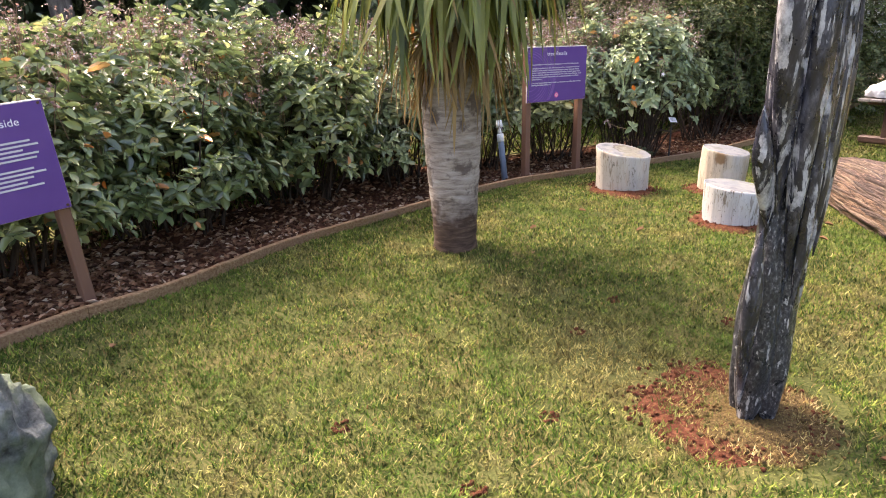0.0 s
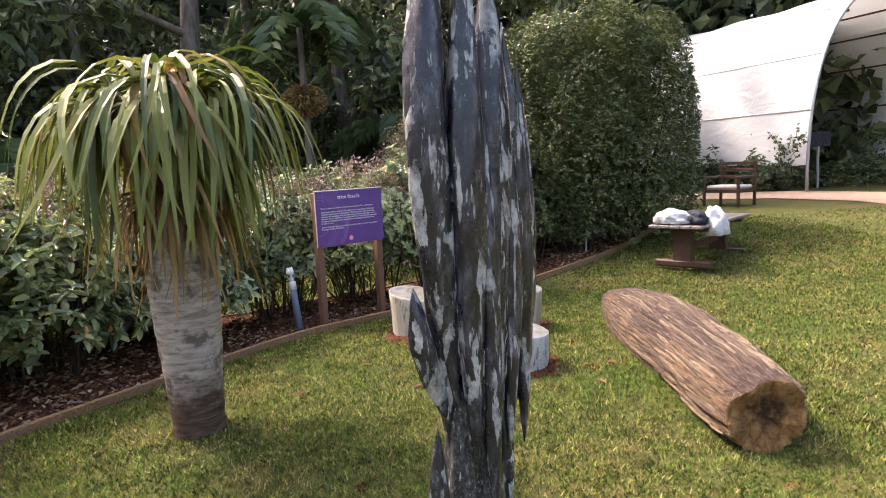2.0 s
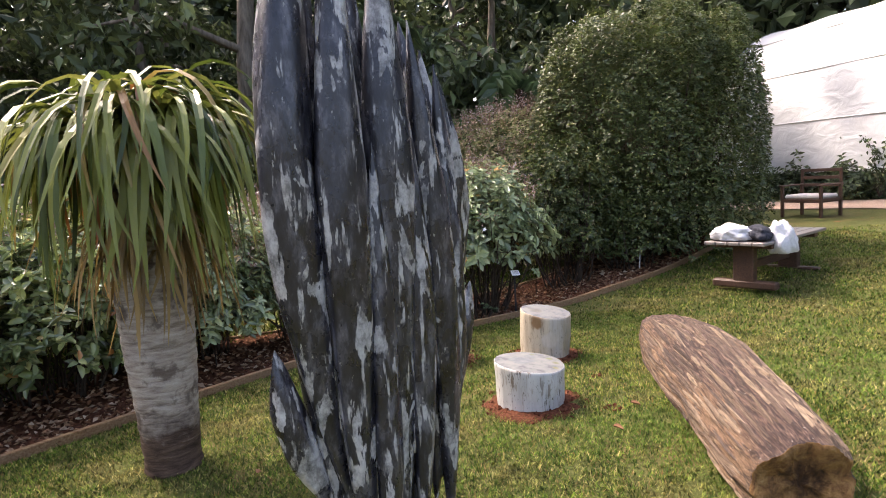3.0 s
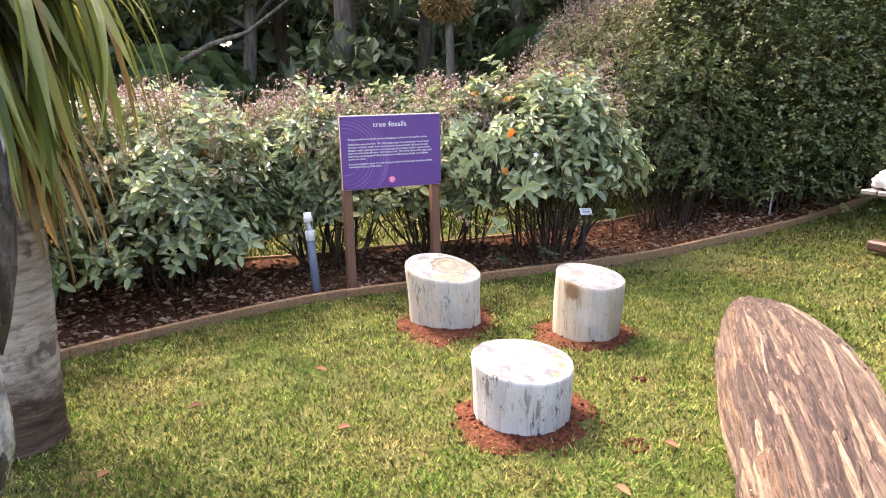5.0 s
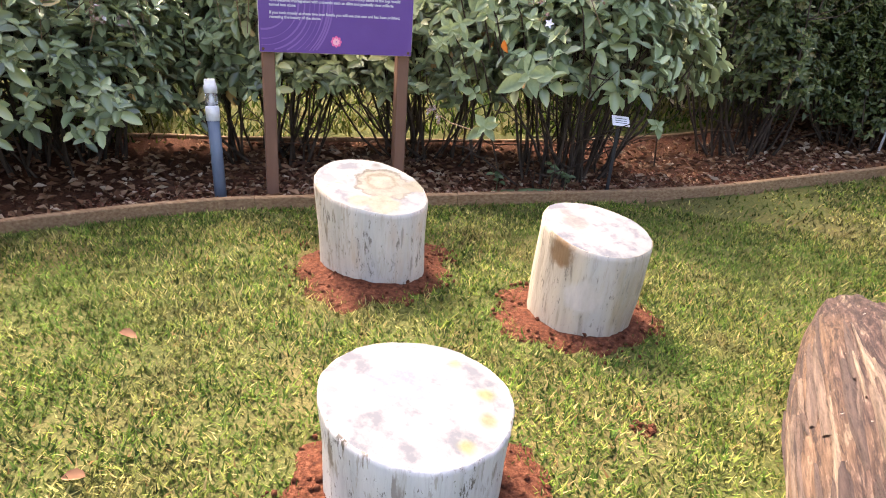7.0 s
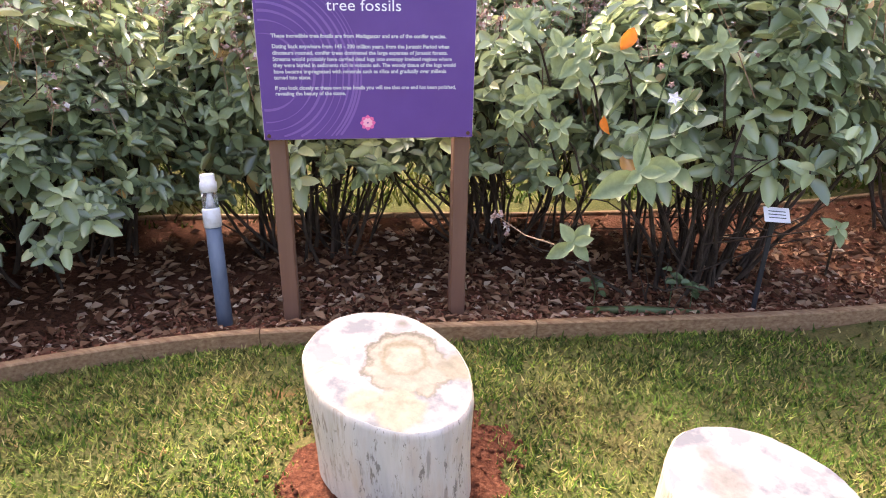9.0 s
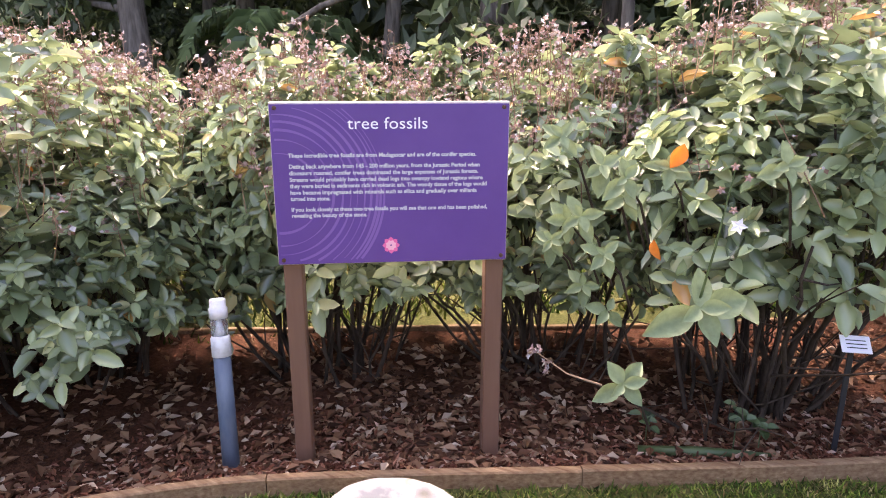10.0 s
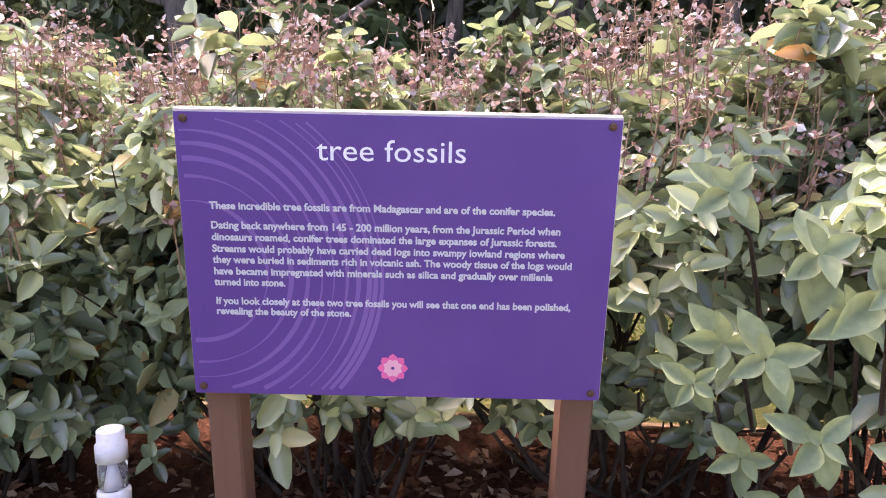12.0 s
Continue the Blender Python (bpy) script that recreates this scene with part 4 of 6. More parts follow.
# shaft
horn((0.0, 0.0, -0.12), (0.05, 0.0, 2.2), 0.105, 0.9, 0, 0.4, True)
horn((-0.07, 0.0, -0.12), (-0.05, 0.0, 1.5), 0.09, 0.9, 0, 0.35, True)
horn((0.07, 0.0, -0.12), (0.1, 0.0, 1.5), 0.09, 0.9, 0, 0.35, True)
horn((0.0, 0.07, -0.12), (0.02, 0.06, 1.2), 0.07, 0.9, 0, 0.35, True)
horn((0.0, -0.07, -0.12), (0.02, -0.06, 1.2), 0.07, 0.9, 0, 0.35, True)
# tall points
horn((-0.1, 0.02, 1.0), (-0.2, 0.03, 2.85), 0.08, 0.8, -0.1, 0.55)
horn((-0.08, 0.08, 0.75), (-0.13, 0.1, 2.75), 0.072, 0.8, -0.02, 0.55)
horn((0.05, 0.07, 0.7), (0.04, 0.08, 2.68), 0.08, 0.8, 0.02, 0.6)
horn((0.28, 0.07, 0.76), (0.18, 0.06, 2.42), 0.06, 0.85, 0.04, 0.55)
horn((0.12, 0.1, 0.8), (0.1, 0.09, 2.3), 0.055, 0.8, 0.03, 0.5)
horn((-0.02, 0.11, 0.55), (-0.02, 0.1, 2.05), 0.05, 0.8, 0, 0.5)
horn((-0.1, -0.02, 0.8), (-0.14, 0.0, 2.6), 0.07, 0.8, -0.06, 0.55)
horn((0.08, -0.05, 0.6), (0.02, -0.02, 2.6), 0.075, 0.8, 0.03, 0.55)
horn((0.18, -0.07, 0.75), (0.15, -0.06, 2.36), 0.075, 0.85, 0.06, 0.55)
horn((0.25, 0.03, 0.85), (0.2, 0.02, 2.3), 0.065, 0.85, 0.05, 0.5)
horn((0.02, 0.0, 1.3), (-0.02, 0.0, 2.42), 0.11, 0.7, 0, 0.4, True)
horn((0.17, 0.0, 1.2), (0.11, 0.0, 2.3), 0.1, 0.7, 0, 0.4, True)
# hanging horns at the far edge
horn((0.5, -0.05, 1.54), (0.4, -0.04, 2.3), 0.05, 0.85, 0.03, 0.5)
horn((0.53, -0.12, 1.5), (0.43, -0.1, 2.28), 0.05, 0.85, 0.04, 0.5)
horn((0.4, -0.03, 1.3), (0.32, -0.03, 2.36), 0.07, 0.85, 0.02, 0.5)
horn((0.27, 0.0, 1.0), (0.25, 0.0, 2.2), 0.09, 0.8, 0.02, 0.5, True)
horn((0.34, -0.03, 1.5), (0.23, -0.03, 2.44), 0.075, 0.85, 0.02, 0.45)
horn((0.32, 0.05, 1.05), (0.3, 0.05, 2.3), 0.055, 0.85, 0.03, 0.4)
# fins that stand off the shaft
horn((-0.14, 0.0, 0.97), (-0.3, -0.02, 1.5), 0.052, 0.7, -0.03, 0.55)
horn((-0.17, 0.0, 0.1), (-0.24, 0.02, 1.0), 0.05, 0.7, -0.02, 0.6)
horn((0.12, 0.05, 0.25), (0.14, 0.06, 1.0), 0.05, 0.7, 0.01, 0.6)
horn((0.28, 0.06, 0.85), (0.3, 0.08, 1.5), 0.034, 0.7, 0.01, 0.55)
horn((0.23, -0.05, 0.9), (0.52, -0.02, 1.56), 0.068, 0.7, 0.03, 0.6)
g.v = [a + SC for a in g.v]
sculpture = part("fossil_sculpture", g, FOSSIL, None, "", True)
fuse = sculpture.modifiers.new("fuse", "REMESH")
fuse.mode, fuse.voxel_size, fuse.use_smooth_shade = "VOXEL", 0.0075, True
tagged(sculpture, "tall carved black fossil stone with white shell markings and pointed spires", "sculpture")
for one in HORNS:
    part("stone_horn", one, HORN, sculpture, "", True)
soil_ring((1.36, 2.38), 0.47, 31, SOIL, 0.004, "loose_soil", "red soil dug around the foot of the sculpture")
soil_ring((1.51, 2.29), 0.36, 37, THATCH, 0.014, "dry_turf", "dry straw-coloured turf heaped around the sculpture")

# ---- ponytail palm ----
PALM = (0.0, 4.56)
root = thing("ponytail_palm", (*PALM, gz(*PALM)), "ponytail palm with a grey ringed trunk and drooping strap leaves", "palm")
N, zs = 40, np.linspace(-0.05, 1.62, 34)
th = np.linspace(0, 2 * np.pi, N, endpoint=False)
v = []
for z in zs:
    r = np.interp(z, [-0.05, 0.05, 0.2, 0.45, 0.8, 1.1, 1.62], [0.19, 0.172, 0.175, 0.19, 0.215, 0.225, 0.16])
    rr = r * (1 + 0.02 * np.sin(2 * th + z) + 0.018 * np.sin(z * 46) + 0.02 * np.array([noise.noise((math.cos(t) * 3, math.sin(t) * 3, z * 8)) for t in th]))
    v.append(np.stack([rr * np.cos(th) - 0.012 * z, rr * np.sin(th), np.full(N, z)], -1))
q = [(i * N + j, i * N + (j + 1) % N, (i + 1) * N + (j + 1) % N, (i + 1) * N + j) for i in range(len(zs) - 1) for j in range(N)]
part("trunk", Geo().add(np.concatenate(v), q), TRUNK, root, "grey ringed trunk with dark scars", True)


def straps(n, heads, length, width, lift, rg, z_spread=0.1):
    """Long arching leaves from growing heads that bend over and hang down."""
    S = 11
    u = np.linspace(0, 1, S)
    vs, qs, c = [], [], 0
    for _ in range(n):
        h = heads[rg.integers(len(heads))]
        az = rg.uniform(0, 2 * np.pi)
        if rg.random() < 0.6:
            az = math.atan2(h[1], h[0]) + rg.normal(0, 0.9)
        L = length * rg.uniform(0.55, 1.2)
        el = lift + rg.normal(0, 0.42)
        d = np.array([math.cos(az), math.sin(az)])
        # angle above the horizon falls along the leaf until it hangs
        bend = rg.uniform(0.1, 0.44)
        fall = el - (el + 1.5) * (1 - np.exp(-(u / bend) ** 1.5))
        step = L / (S - 1)
        rx = np.concatenate([[0], np.cumsum(np.cos(fall[:-1]) * step)])
        rzv = np.concatenate([[0], np.cumsum(np.sin(fall[:-1]) * step)])
        start = np.array([h[0], h[1], h[2] + rg.uniform(-z_spread, z_spread)])
        swirl = rg.normal(0, 0.12) * u ** 2 * L
        mid = start + np.stack([d[0] * rx - d[1] * swirl, d[1] * rx + d[0] * swirl, rzv], -1)
        wd = width * rg.uniform(0.7, 1.25) * np.interp(u, [0, 0.1, 0.5, 0.85, 1], [0.9, 1, 0.85, 0.5, 0.06])
        tw = rg.normal(0, 0.5) * u
        sd = np.stack([-d[1] * np.cos(tw), d[0] * np.cos(tw), np.sin(tw)], -1)
        nr = np.array([0, 0, 0.25]) * wd[:, None]
        vs.append(np.stack([mid - sd * wd[:, None] / 2 + nr, mid, mid + sd * wd[:, None] / 2 + nr], 1).reshape(-1, 3))
        for i in range(S - 1):
            a, b = c + 3 * i, c + 3 * i + 3
            qs += [(a, a + 1, b + 1, b), (a + 1, a + 2, b + 2, b + 1)]
        c += 3 * S
    return np.concatenate(vs), np.array(qs)


rg = np.random.default_rng(41)
heads = [(0.0, 0.0, 2.2), (0.28, 0.02, 2.14), (-0.31, 0.07, 2.12), (0.05, -0.28, 2.08), (-0.05, 0.28, 2.12), (0.22, -0.21, 2.06), (-0.23, -0.23, 2.06)]
for x, y, z in heads:
    lg = Geo().tube([(x * 0.25, y * 0.25, 1.45), (x * 0.6, y * 0.6, 1.7), (x, y, z - 0.04)], [0.12, 0.08, 0.055], 8)
    part("limb", lg, TRUNK, root, "", True)
v, q = straps(500, heads, 1.08, 0.056, 1.1, rg)
per = v.reshape(-1, 33, 3)
for one in per[:240]:
    part("strap_leaf", Geo().add(one, q[:20]), STRAP, root)
rest = per[240:]
part("foliage", Geo().add(rest, (q[:20][None] + 33 * np.arange(len(rest))[:, None, None]).reshape(-1, 4)), STRAP, root, "long arching green strap leaves")["kind"] = "stuff"
v, q = straps(90, heads, 0.5, 0.032, 1.3, rg, 0.03)
part("young_growth", Geo().add(v, q), STRAP, root, "upright young leaves")["kind"] = "stuff"
v, q = straps(200, [(0.14, 0.0, 1.6), (-0.14, 0.02, 1.6), (0.0, -0.14, 1.6), (0.0, 0.14, 1.6)], 0.78, 0.032, 0.1, rg, 0.15)
v2, q2 = straps(64, heads, 0.38, 0.06, 1.45, rg, 0.03)
part("bract_growth", Geo().add(v2, q2), DEADSTRAP, root, "brown upright bracts at the growing heads")["kind"] = "stuff"
part("dead_skirt", Geo().add(v, q), DEADSTRAP, root, "dry brown hanging leaves")["kind"] = "stuff"

# ---- shrubs ----


def shrub(at, r, h, skirt, shoots, leaf, mat, label, stems=16, flowers=0, category="shrub", pairs=3, shape=OVATE, lumps=0.2, power=2.4, ratio=0.27, seed=0, group="hedge shrubs", deep=0.42, stem_r=0.011):
    """A shrub: bare stems below, leafy shoots over a lumpy dome, and dry flower stalks on top."""
    rg = np.random.default_rng(seed)
    root = thing("shrub" if category == "shrub" else "hedge", (*at, gz(*at)), label, category, group)
    # shoots over the dome
    n = shoots
    az, cz = rg.uniform(0, 2 * np.pi, n), rg.uniform(0.0, 1.0, n) ** 0.85
    el = np.arcsin(cz)
    cxy, sz = np.cos(el) ** (2 / power), np.sin(el) ** (2 / power)
    off = rg.uniform(0, 6.28, 6)
    lump = 1 + lumps * (np.sin(3 * az + off[0]) * np.sin(4 * el + off[1]) + 0.7 * np.sin(7 * az + off[2]) * np.cos(6 * el + off[3]) + 0.5 * np.sin(13 * az + off[4]) * np.sin(11 * el))
    dep = 1 - deep * rg.random(n) ** 2.2
    k = lump * dep
    o = np.stack([r[0] * cxy * np.cos(az) * k, r[1] * cxy * np.sin(az) * k, skirt + (h - skirt) * sz * k - 0.12 * rg.random(n) * (sz < 0.3)], -1)
    out = unit(np.stack([np.cos(az) * cxy / r[0], np.sin(az) * cxy / r[1], sz / (h - skirt) + 0.12], -1) + rg.normal(0, 0.32, (n, 3)) + (0, 0, 0.75))
    size = leaf * rg.uniform(0.75, 1.25, n)
    v, q = rosettes(o, out, size, pairs, shape=shape, ratio=ratio)
    ob = part("foliage", Geo().add(v, q), mat, root, "", True)
    ob["kind"] = "stuff"
    if stems:
        g = Geo()
        for i in range(stems):
            a, b = rg.uniform(0, 6.28), rg.random() ** 0.5
            p0 = np.array([0.45 * r[0] * b * math.cos(a), 0.45 * r[1] * b * math.sin(a), -0.02])
            p1 = np.array([0.85 * r[0] * b * math.cos(a + rg.normal(0, 0.4)), 0.85 * r[1] * b * math.sin(a + rg.normal(0, 0.4)), h * rg.uniform(0.5, 0.9)])
            u = np.linspace(0, 1, 6)[:, None]
            pts = p0 + (p1 - p0) * u + np.sin(u * 3.1) * rg.normal(0, 0.08, 3) + rg.normal(0, 0.012, (6, 3))
            g.tube(pts, np.linspace(stem_r * rg.uniform(0.7, 1.5), stem_r * 0.4, 6), 5, False)
            for _ in range(4):
                j = rg.integers(1, 5)
                tip = pts[j] + np.array([rg.normal(0, 0.2), rg.normal(0, 0.2), rg.uniform(0.1, 0.4)])
                mid = (pts[j] + tip) / 2 + rg.normal(0, 0.03, 3)
                g.tube([pts[j], mid, tip], [stem_r * 0.5, stem_r * 0.38, stem_r * 0.22], 4, False)
        part("branchwork", g, STEM, root, "thin dark branching stems", True)["kind"] = "stuff"
    if flowers:
        g, fo = Geo(), []
        for _ in range(int(flowers * 1.9)):
            a, b = rg.uniform(0, 6.28), rg.random() ** 0.5 * 0.95
            base = np.array([r[0] * b * math.cos(a), r[1] * b * math.sin(a), skirt + (h - skirt) * (1 - b ** power) ** (1 / power) - 0.05])
            tip = base + np.array([rg.normal(0, 0.06), rg.normal(0, 0.06), rg.uniform(0.14, 0.42)])
            g.tube([base, (base + tip) / 2 + rg.normal(0, 0.012, 3), tip], [0.003, 0.0024, 0.0015], 4, False)
            for _ in range(rg.integers(4, 9)):
                f = rg.uniform(0.45, 1.0)
                p = base + (tip - base) * f
                e = p + np.array([rg.normal(0, 0.04), rg.normal(0, 0.04), rg.uniform(0.0, 0.05)])
                g.tube([p, e], [0.0015, 0.001], 3, False)
                fo.append(e)
        part("stalk_growth", g, STALK, root, "dry brown flower stalks")["kind"] = "stuff"
        fo = np.repeat(np.array(fo), 3, 0)
        L = rg.uniform(0.01, 0.03, len(fo))
        v, q = scatter(TINY, fo, rg.normal(size=fo.shape), rg.normal(size=fo.shape), L, L * 0.45)
        fl = part("flower_growth", Geo().add(v, q), FLOWER, root, "small faded pinkish flower heads")
        fl["kind"] = "stuff"
    return root


LBL_A = "dense dark green hedge shrub with leathery oval leaves"
LBL_B = "grey-green broad-leaved shrub with faded flower stalks"
shrub((-4.6, 2.75), (1.15, 1.15), 1.6, 0.3, 1200, 0.09, HEDGE_DARK, LBL_A, 20, 50, seed=1)
shrub((-3.4, 3.95), (1.05, 1.05), 1.62, 0.42, 1500, 0.108, HEDGE_DARK, LBL_A, 48, 80, seed=2)
shrub((-2.6, 5.1), (1.05, 1.05), 1.66, 0.42, 1600, 0.108, HEDGE_DARK, LBL_A, 48, 90, seed=3)
shrub((-1.75, 6.25), (1.0, 1.0), 1.6, 0.42, 1550, 0.105, HEDGE_DARK, LBL_A, 48, 100, seed=4)
shrub((-0.82, 7.25), (0.98, 0.92), 1.54, 0.42, 1750, 0.095, HEDGE_GREY, LBL_B, 34, 120, seed=5)
shrub((0.2, 8.25), (0.95, 0.82), 1.6, 0.67, 1550, 0.1, HEDGE_GREY, LBL_B, 34, 120, seed=6)
shrub((1.3, 8.95), (0.95, 0.82), 1.64, 0.68, 1550, 0.1, HEDGE_GREY, LBL_B, 34, 120, seed=7)
shrub((2.42, 8.85), (0.82, 0.82), 1.8, 0.8, 1150, 0.11, HEDGE_GREY, LBL_B, 36, 70, seed=8)
shrub((-3.5, 6.7), (1.2, 1.1), 1.62, 0.3, 1200, 0.095, HEDGE_DARK, LBL_A, 12, 110, seed=9)
shrub((-2.0, 8.0), (1.2, 1.0), 1.58, 0.35, 1100, 0.095, HEDGE_GREY, LBL_B, 12, 130, seed=10)
shrub((3.8, 12.1), (2.3, 1.3), 2.75, 0.25, 8000, 0.06, MOUND_LEAF, "rounded clipped hedge with browning flower tips", 26, 300, "hedge", 2, SMALL, 0.06, 2.3, 0.3, 11, "clipped hedges", 0.2)
shrub((5.55, 11.4), (2.0, 1.7), 4.0, 0.05, 28000, 0.058, HEDGE_FINE, "tall clipped dome of fine dark green foliage", 34, 0, "hedge", 2, TINY, 0.06, 2.9, 0.3, 12, "clipped hedges", 0.2, 0.02)

LBL_C = "thin dark green hedge growth with bare lower stems"
shrub((3.85, 10.15), (0.75, 0.6), 2.1, 0.55, 1700, 0.07, HEDGE_FINE, LBL_C, 30, 0, "hedge", 3, SMALL, 0.25, 2.6, 0.3, 13, "clipped hedges", 0.5)
shrub((4.9, 10.35), (0.9, 0.55), 1.5, 0.25, 1700, 0.065, HEDGE_FINE, LBL_C, 30, 0, "hedge", 3, SMALL, 0.25, 2.6, 0.3, 14, "clipped hedges", 0.5)
shrub((6.2, 11.2), (0.9, 0.55), 1.4, 0.2, 1300, 0.065, HEDGE_FINE, LBL_C, 24, 0, "hedge", 3, SMALL, 0.25, 2.6, 0.3, 15, "clipped hedges", 0.5)

# shoots that reach out towards the lawn, leaf by leaf
BIG = leaf_shape([(0.0, 0.03), (0.08, 0.3), (0.2, 0.68), (0.36, 0.95), (0.52, 1.0), (0.68, 0.84), (0.84, 0.5), (0.95, 0.18), (1.0, 0.02)], 0.13, 0.3)
BIG_LEAVES = []
for i in range(4):
    t0, f0 = BIG
    t1 = t0.copy()
    t1[:, 0] *= 0.25 + 0.02 * i
    t1[:, 2] += 0.02 * np.sin(t1[:, 1] * 9 + i) * np.sign(t0[:, 0])
    BIG_LEAVES.append(mesh_of("broad_leaf", t1, f0, SHOWLEAF, True))


def shoot(tip, root, facing, size, pairs, name="leafy_shoot", label="grey-green leafy shoot reaching out of the hedge"):
    """A stem that ends in crossed pairs of broad leaves, each a part."""
    rg = np.random.default_rng(int(abs(tip[0]) * 977 + tip[2] * 313))
    sh = thing(name, root, label, "shoot", "leafy shoots")
    tip, root = np.array(tip, float) - np.array(root, float), np.zeros(3)
    mid = tip * 0.5 + np.array([0, 0, 0.06])
    part("stem", Geo().tube([root, mid, tip], [0.006, 0.005, 0.003], 5, False), STEM, sh)
    ax = Vector(facing).normalized()
    u = ax.orthogonal().normalized()
    w2 = ax.cross(u)
    a0 = rg.uniform(0, 6.28)
    for k in range(pairs):
        for sd in (0, 1):
            a = a0 + k * 1.57 + sd * math.pi + rg.normal(0, 0.2)
            d = (u * math.cos(a) + w2 * math.sin(a) + ax * (0.1 + 0.3 * k + rg.normal(0, 0.1)) + Vector((0, 0, -0.12))).normalized()
            x = d.cross(ax).normalized()
            z = x.cross(d)
            L = 0.8 * size * (1.05 - 0.22 * k) * rg.uniform(0.85, 1.15)
            lf = new("leaf", BIG_LEAVES[rg.integers(4)])
            lf.parent = sh
            rot = Matrix((x, d, z)).transposed().to_4x4()
            lf.matrix_local = Matrix.Translation(Vector(tip) + ax * (0.012 * k - 0.01)) @ rot @ Matrix.Diagonal((L, L, L, 1))
    return sh


OUT = (0.45, -0.8, 0.45)
for tip, size, pairs in [((2.29, 7.5, 0.87), 0.2, 3), ((2.07, 7.5, 0.55), 0.16, 3), ((1.75, 7.8, 1.04), 0.12, 3), ((1.96, 7.8, 1.15), 0.13, 3), ((2.11, 7.8, 1.27), 0.12, 3),
                         ((1.81, 7.85, 0.77), 0.11, 3), ((2.48, 7.8, 1.3), 0.12, 3), ((1.92, 7.85, 0.68), 0.1, 2), ((1.63, 7.95, 0.9), 0.11, 2), ((1.85, 7.62, 1.1), 0.12, 3),
                         ((1.9, 7.68, 1.28), 0.12, 3), ((1.74, 7.7, 1.37), 0.11, 3), ((1.72, 7.7, 0.98), 0.09, 3), ((1.95, 7.6, 0.98), 0.1, 3), ((2.0, 7.62, 1.25), 0.11, 3),
                         ((0.9, 8.0, 0.82), 0.1, 3), ((1.1, 8.0, 0.86), 0.09, 2), ((0.57, 7.95, 0.78), 0.09, 2), ((3.05, 8.2, 0.55), 0.1, 3), ((2.75, 8.1, 1.2), 0.12, 3), ((2.6, 8.05, 1.5), 0.11, 3)]:
    shoot(tip, (tip[0] + 0.05, tip[1] + 0.35, max(0.08, tip[2] - 0.35)), OUT, size, pairs)
for tip, size, pairs in [((-0.6, 7.0, 0.47), 0.11, 3), ((-0.3, 6.95, 0.74), 0.1, 3), ((0.0, 7.3, 0.74), 0.1, 3), ((-0.4, 6.95, 0.95), 0.1, 3), ((-0.12, 7.3, 0.5), 0.1, 2), ((0.32, 7.45, 0.88), 0.1, 3),
                         ((-0.75, 6.8, 0.85), 0.1, 3), ((-0.2, 7.2, 1.15), 0.1, 3), ((0.2, 7.45, 1.2), 0.1, 3), ((-1.1, 6.2, 0.6), 0.1, 3), ((-1.5, 5.6, 0.75), 0.1, 3), ((-1.9, 4.85, 0.5), 0.1, 3)]:
    shoot(tip, (tip[0] - 0.2, tip[1] + 0.3, max(0.08, tip[2] - 0.3)), (0.5, -0.7, 0.5), size, pairs)

def bare_stem(base, tip, rad, seed):
    """A crooked woody stem with a few side twigs."""
    r3 = np.random.default_rng(seed)
    st = thing("woody_stem", base, "bare brown woody stem under the hedge", "stem", "woody stems")
    d = np.array(tip, float) - np.array(base, float)
    u = np.linspace(0, 1, 9)[:, None]
    pts = d * u + np.sin(u * 3.14) * r3.normal(0, 0.06, 3) + r3.normal(0, 0.012, (9, 3)) * (u > 0)
    part("stem", Geo().tube(pts, np.linspace(rad, rad * 0.4, 9), 7, False), STEM, st, "", True)
    for k in range(5):
        j = 3 + k
        if j < 9:
            e = pts[j] + r3.normal(0, 0.12, 3) + (0, -0.05, 0.14)
            part("twig", Geo().tube([pts[j], (pts[j] + e) / 2 + r3.normal(0, 0.02, 3), e], [rad * 0.4, rad * 0.3, rad * 0.15], 5, False), STEM, st)
    return st


for k, (bx0, by0, tx0, ty0, tz0, rad) in enumerate([(2.55, 8.75, 2.75, 8.3, 1.2, 0.022), (2.5, 8.8, 2.35, 8.3, 1.1, 0.018), (2.6, 8.8, 2.95, 8.5, 1.05, 0.016), (2.45, 8.75, 2.1, 8.2, 0.9, 0.014), (2.58, 8.7, 2.6, 8.15, 0.95, 0.014),
                                            (2.35, 8.7, 1.9, 8.25, 0.75, 0.012), (2.7, 8.85, 3.2, 8.6, 0.9, 0.013), (1.2, 8.6, 0.9, 8.1, 0.65, 0.011), (1.3, 8.6, 1.5, 8.15, 0.7, 0.011), (1.1, 8.65, 0.6, 8.2, 0.6, 0.01), (1.35, 8.7, 1.15, 8.2, 0.75, 0.012), (2.2, 8.4, 1.75, 7.9, 0.35, 0.008), (2.3, 8.35, 2.6, 8.0, 0.25, 0.008)]):
    bare_stem((bx0, by0, gz(bx0, by0) + 0.01), (tx0, ty0, tz0), rad, 700 + k)
